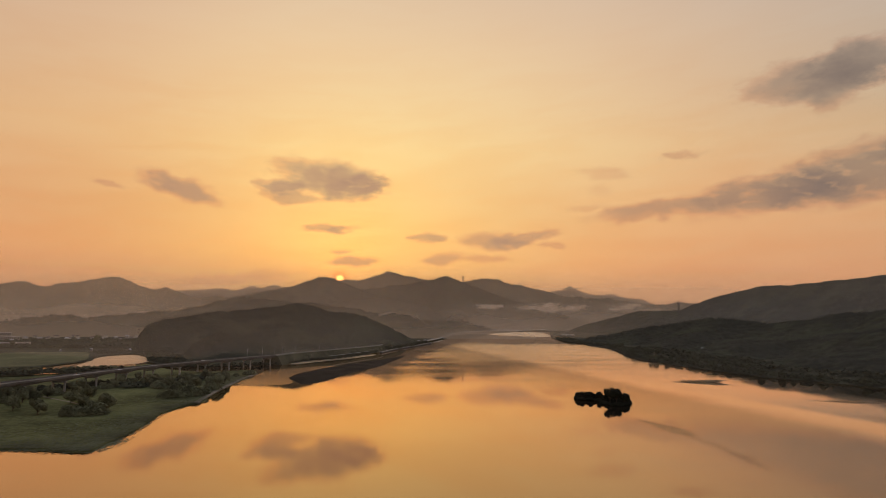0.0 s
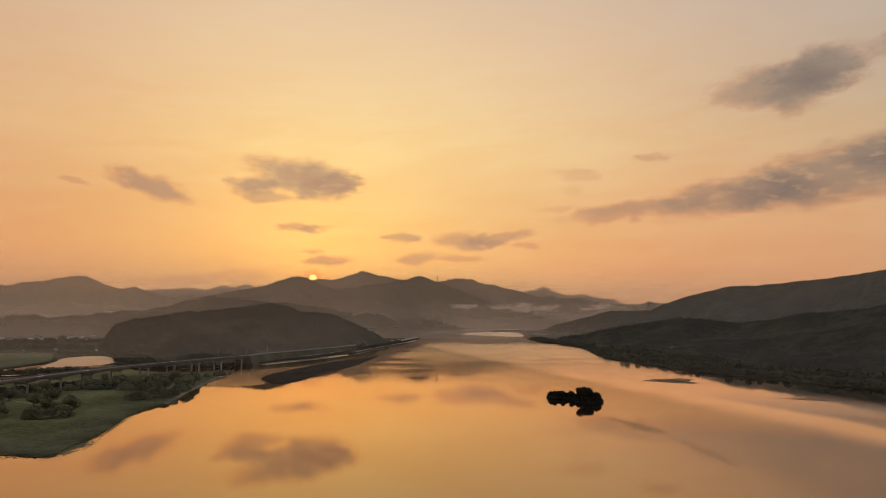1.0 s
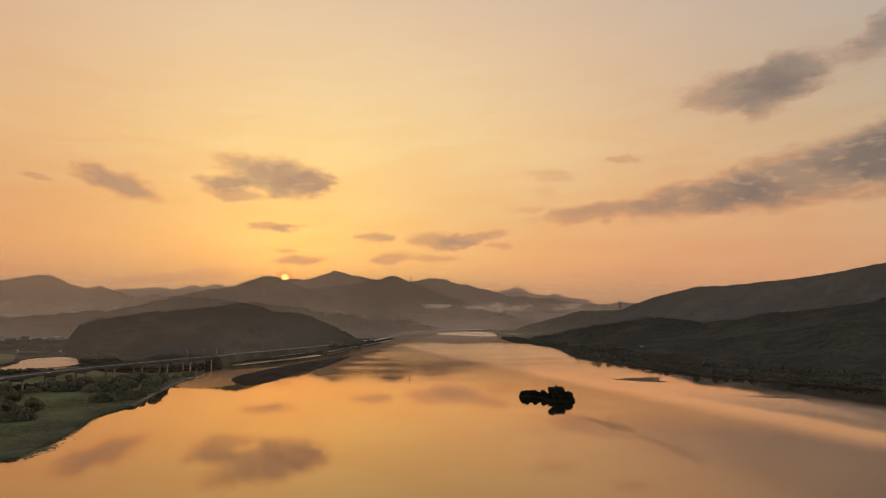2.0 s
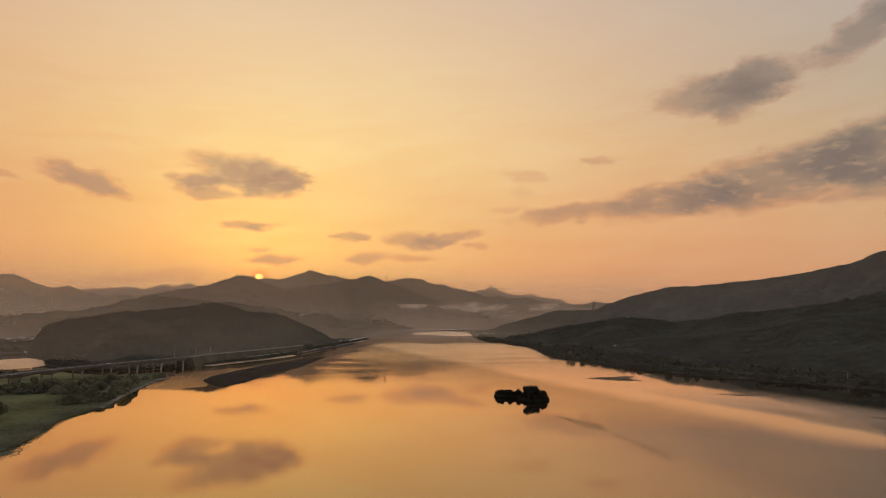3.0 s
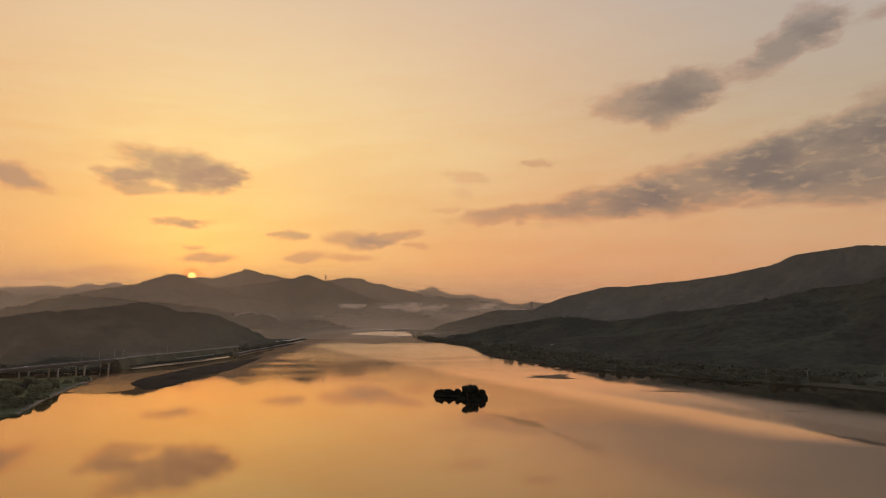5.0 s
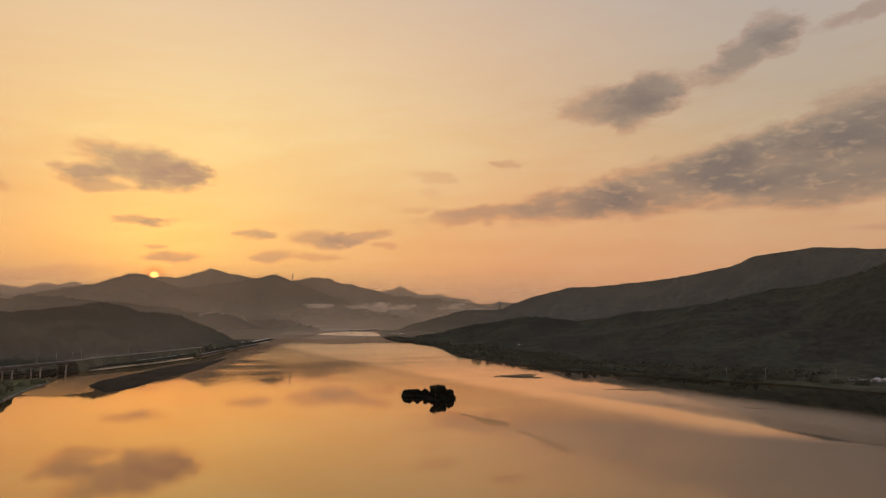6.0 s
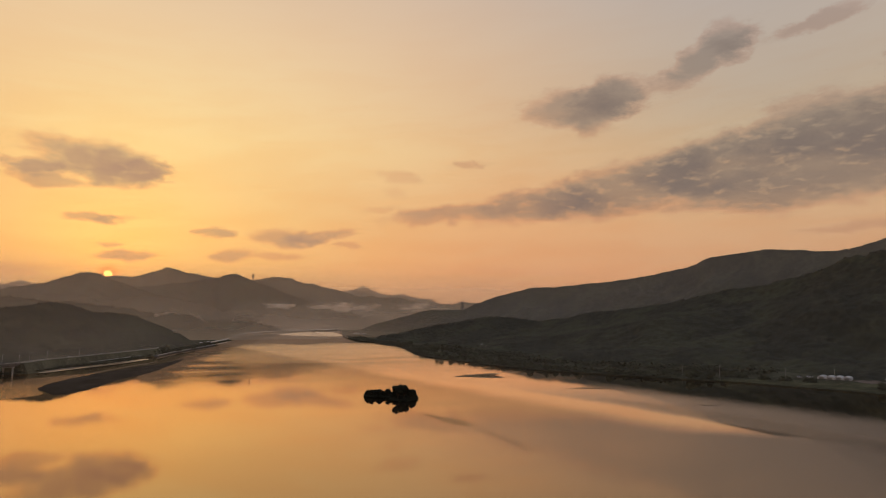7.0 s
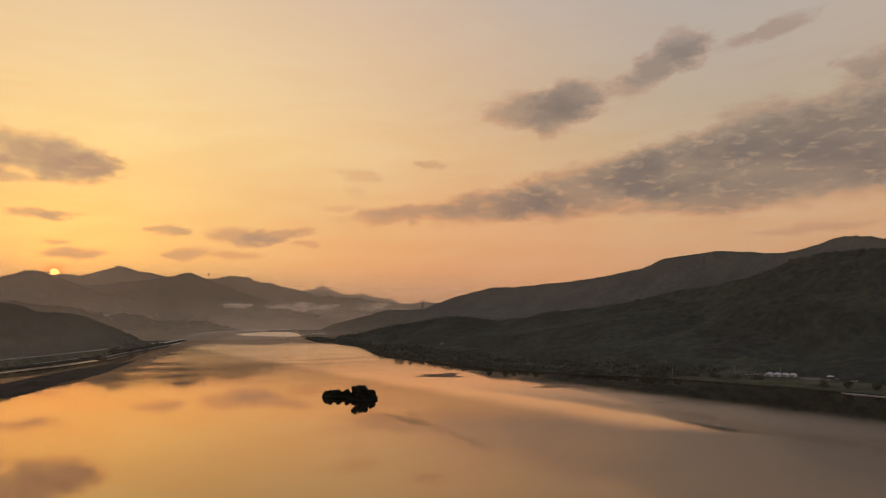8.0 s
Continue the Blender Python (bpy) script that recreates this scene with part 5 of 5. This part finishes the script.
for i, (x, y) in enumerate(shore):
    plant("bank_tree" if rnd.random() < 0.6 else "bank_bush", x - rnd.uniform(2, 20), y + rnd.uniform(-6, 6), 0.8, rnd.uniform(0.5, 0.9), "trees along the shore")


# ---- pylons ----
# darker than the other steel, so the lattice stands out on the sky
DARK_STEEL = principled("darker_steel", (0.07, 0.07, 0.07), 0.7, 0.3, spread=0.2)


def pylon(x, y, z, height, turn):
    root = tagged(new("pylon"), "lattice steel power pylon on the wooded ridge", "pylon", "power pylons")
    half = height * 0.11
    for sx in (-1, 1):
        for sy in (-1, 1):
            bm = bmesh.new()
            bar(bm, (sx * half, sy * half, -3), (sx * height * 0.025, sy * height * 0.025, height), 0.9, 0.7, 5)
            part("leg", bm, DARK_STEEL, root)
    for f in (0.66, 0.80, 0.93):
        bm = bmesh.new()
        bar(bm, (-height * 0.2, 0, height * f), (height * 0.2, 0, height * f), 0.7, 0.7, 5)
        bar(bm, (-height * 0.2, 0, height * f), (0, 0, height * (f + 0.06)), 0.25, 0.25, 4)
        bar(bm, (height * 0.2, 0, height * f), (0, 0, height * (f + 0.06)), 0.25, 0.25, 4)
        part("crossarm", bm, DARK_STEEL, root)
    bm = bmesh.new()
    for k in range(6):
        f0, f1 = k / 6, (k + 1) / 6
        a = half + (height * 0.025 - half) * f0
        b = half + (height * 0.025 - half) * f1
        for s in (-1, 1):
            bar(bm, (-s * a, -a, height * f0), (s * b, -b, height * f1), 0.4, 0.4, 4)
            bar(bm, (-a, -s * a, height * f0), (-b, s * b, height * f1), 0.4, 0.4, 4)
    part("bracing", bm, DARK_STEEL, root)
    root.matrix_basis = pose(x, y, z, 0, 0, turn)


pylon(118, 3545, 262, 42, 0)
pylon(975, 2525, 92, 46, 20)


# ---- floating leaves and reeds along the meadow ----
def scatter(name, label, points, sizes, mat, seed, quads=2, flat=False, spread=1.0):
    """Many small leaves in one mesh, a few quads at each point."""
    r = np.random.RandomState(seed)
    n = len(points) * quads
    p = np.repeat(np.asarray(points, float), quads, axis=0)
    s = np.repeat(np.asarray(sizes, float), quads)
    if not flat:
        d = r.normal(size=(n, 3))
        d[:, 2] = np.abs(d[:, 2]) * 0.8
        d /= np.linalg.norm(d, axis=1)[:, None]
        p = p + d * s[:, None] * r.uniform(0.6, 1.0, n)[:, None]
        d = d * 0.45 + (0, 0, 0.9) + r.normal(size=(n, 3)) * 0.22
        d /= np.linalg.norm(d, axis=1)[:, None]
        u = r.normal(size=(n, 3))
        v = np.cross(d, u)
        v /= np.linalg.norm(v, axis=1)[:, None]
        u = np.cross(v, d)
        u = u + 0.35 * d * r.normal(size=n)[:, None]
        size = s * r.uniform(0.3, 0.55, n) * spread
    else:
        w = r.uniform(0, 6.28, n)
        u = np.stack([np.cos(w), np.sin(w), r.normal(size=n) * 0.08], 1)
        v = np.stack([-np.sin(w), np.cos(w), r.normal(size=n) * 0.08], 1)
        size = s
    quad = np.stack([p + (u * a + v * b) * size[:, None] for a, b in ((-1, -0.8), (0.9, -1), (1, 0.8), (-0.8, 1))], 1).reshape(-1, 3)
    me = bpy.data.meshes.new(name)
    me.vertices.add(4 * n)
    me.vertices.foreach_set("co", quad.astype(np.float32).ravel())
    me.loops.add(4 * n)
    me.loops.foreach_set("vertex_index", np.arange(4 * n, dtype=np.int32))
    me.polygons.add(n)
    me.polygons.foreach_set("loop_start", np.arange(0, 4 * n, 4, dtype=np.int32))
    me.update(calc_edges=True)
    me.validate()
    me.materials.append(mat)
    ob = new(name, me)
    return tagged(ob, label, name.replace("_", " "), kind="stuff")


BEACH = spline([(-183, 462), (-190, 498), (-196, 539), (-202, 592), (-207, 640), (-208, 690)], 4.0)
beach = tagged(new("beach"), "thin pale muddy strip along the meadow shore", "beach", kind="structure")
ribbon(BEACH, 0.6, -1.6, 2.4, 0.07, -1.2, "surface", principled("pale_mud", (0.24, 0.20, 0.155), 0.95, spread=0.4, grain=0.8, patch=0.08), beach)
LOTUS = principled("water_plants", (0.105, 0.115, 0.060), 0.8, spread=0.4, grain=0.5, patch=0.04, spec=0.25)
rim = spline([(-330, 296), (-229, 301), (-196, 301), (-174, 297), (-168, 299), (-169, 308), (-171, 329), (-174, 358), (-186, 412), (-185, 451), (-181, 469), (-189, 498), (-195, 539), (-201, 592), (-206, 658)], 1.0)
rs = np.random.RandomState(4)
pick = rs.randint(0, len(rim) - 1, 22000)
way = np.gradient(rim, axis=0)
inward = np.stack([-way[:, 1], way[:, 0]], 1) / np.linalg.norm(way, axis=1)[:, None]
deep = rs.exponential(14.0, 22000) - 1.5
spots = rim[pick] + inward[pick] * deep[:, None] + rs.normal(size=(22000, 2)) * 1.2
heights = np.where(deep > 1, 0.75 + rs.uniform(0, 0.4, 22000), 0.08 + rs.uniform(0, 0.25, 22000))
scatter("water_plants", "dense green floating water plants along the meadow shore", np.c_[spots, heights], rs.uniform(0.2, 0.5, 22000), LOTUS, 5, 1, True)
grass = np.c_[rs.uniform(-420, -172, 16000), rs.uniform(310, 640, 16000)]
drift = np.repeat(np.array([(-169, 315), (-166, 319), (-170, 320), (-166, 305), (-168, 326)]), 90, axis=0) + rs.normal(size=(450, 2)) * (2.6, 3.2)
scatter("water_plants", "scattered floating water plants off the meadow shore", np.c_[drift, np.full(450, 0.1)], rs.uniform(0.2, 0.5, 450), LOTUS, 9, 1, True)
scatter("grass_tufts", "rough green grass tufts all over the meadow", np.c_[grass, np.full(16000, 0.5)], rs.uniform(0.1, 0.26, 16000), MEADOW, 6, 2)

# ---- small houses and cars along the lakeside road ----
for x, y in [(-76, 1481), (-60, 1560), (-46, 1614), (-27, 1696)]:
    house(x, y, 1.6, 6.5, 5, 2.6, -30, ROOF_PALE, "small white house beside the lakeside road", 1.4, 1)
for k in (5, 9, 15, 20):
    q = UPPER[min(k, len(UPPER) - 3)]
    r2 = UPPER[min(k, len(UPPER) - 3) + 1]
    u = min(k, len(UPPER) - 3) / (len(UPPER) - 1)
    car(q[0] + 2.0, q[1], 12.52 - 1.5 * u, math.degrees(math.atan2(r2[1] - q[1], r2[0] - q[0])) - 90, CAR_WHITE, "white car driving on the embankment road")

# ---- thickets between the single trees ----
THICKET = principled("thicket_leaves", (0.056, 0.059, 0.037), 0.95, spread=0.35, grain=0.15, patch=0.03, spec=0.05)


def thicket(label, line, wide, count, seed, low=1.2, high=3.4):
    """Undergrowth and small trees along a line, to one side of it."""
    r = np.random.RandomState(seed)
    pts = spline(line, 4.0)
    way = np.gradient(pts, axis=0)
    side = np.stack([way[:, 1], -way[:, 0]], 1) / np.linalg.norm(way, axis=1)[:, None]
    i = r.randint(0, len(pts), count)
    p = pts[i] + side[i] * (wide * r.uniform(0, 1, count) ** 1.3)[:, None] + r.normal(size=(count, 2)) * 2
    size = r.uniform(low, high, count)
    scatter("thicket", label, np.c_[p, 0.6 + size * 0.7], size, THICKET, seed, 30, spread=0.8)


thicket("dark thicket of bushes along the lake shore", [(470, 505), (423, 568), (392, 635), (351, 705), (311, 933), (314, 1038), (339, 1191), (357, 1320), (345, 1420), (353, 1572), (340, 1678), (367, 2057)], 46, 2200, 31, 0.9, 2.8)
thicket("dark scattered trees and scrub behind the lake shore", [(560, 520), (500, 600), (450, 690), (400, 800), (380, 933), (380, 1038), (400, 1191), (400, 1320)], 110, 1400, 37, 1.2, 3.4)
thicket("dark thicket below the road embankment", [(-126, 1199), (-162, 966), (-214, 889), (-231, 835), (-278, 793), (-352, 797)], -18, 700, 32, 0.8, 2.4)
thicket("dark thicket along the foot of the hill", [(-54, 1548), (-100, 1313), (-126, 1199)], -30, 400, 33, 1.0, 3.0)
thicket("dark tree belt round the field and the town", [(-872, 1155), (-774, 1166), (-684, 1177), (-582, 1168)], -70, 900, 34, 1.5, 4.5)
thicket("dark tree belt before the town", [(-1005, 1329), (-910, 1370), (-822, 1413), (-728, 1458)], -120, 900, 35, 1.5, 4.5)
thicket("dark scrub beneath the bridge", [(-344, 483), (-341, 519), (-323, 536), (-311, 567), (-295, 596)], -24, 420, 36, 0.8, 2.2)
thicket("dark trees along the channel beyond the bridge", [(-640, 600), (-520, 618), (-470, 636), (-440, 668), (-408, 690), (-372, 712)], 16, 420, 41, 1.8, 4.0)
thicket("dark trees along the far side of the channel", [(-560, 1010), (-519, 1040), (-461, 972), (-416, 880), (-356, 806)], -40, 700, 42, 1.2, 3.2)
thicket("dark scrub on the meadow point below the bridge", [(-292, 560), (-272, 585), (-258, 620), (-250, 655)], 24, 420, 43, 1.0, 2.6)
thicket("dark scrub on the road embankment", [(-222, 840), (-200, 905), (-168, 985), (-140, 1080), (-118, 1180)], 10, 420, 44, 0.7, 1.8)


# ---- single crowns along the crests ----
def crest_trees(label, line, cell, seed):
    """Tree crowns standing along the crest of a hill and just below it."""
    r = np.random.RandomState(int(seed * 10) + 1)
    near = cell < 7
    gap = 3.2 if near else 5.0
    dist = np.concatenate([[0], np.cumsum(np.hypot(*np.diff(line[:, :2], axis=0).T))])
    at = np.arange(gap, dist[-1] - gap, gap)
    at = at + r.uniform(-gap, gap, len(at))
    p = np.stack([np.interp(at, dist, line[:, k]) for k in range(3)], 1)
    p = p[p[:, 2] > 6]
    size = (0.8 if near else 2.0) + (1.6 if near else 5.0) * r.uniform(size=len(p)) ** 3
    p[:, :2] += r.normal(size=(len(p), 2)) * 3.0
    p[:, 2] -= 0.8 if near else 0.2
    scatter("ridge_trees", label, p, size, FOREST, int(seed * 10), 22, spread=0.8)


for label, line, cell, seed in CRESTS:
    crest_trees("dark tree crowns lining a wooded crest", line, cell, seed)
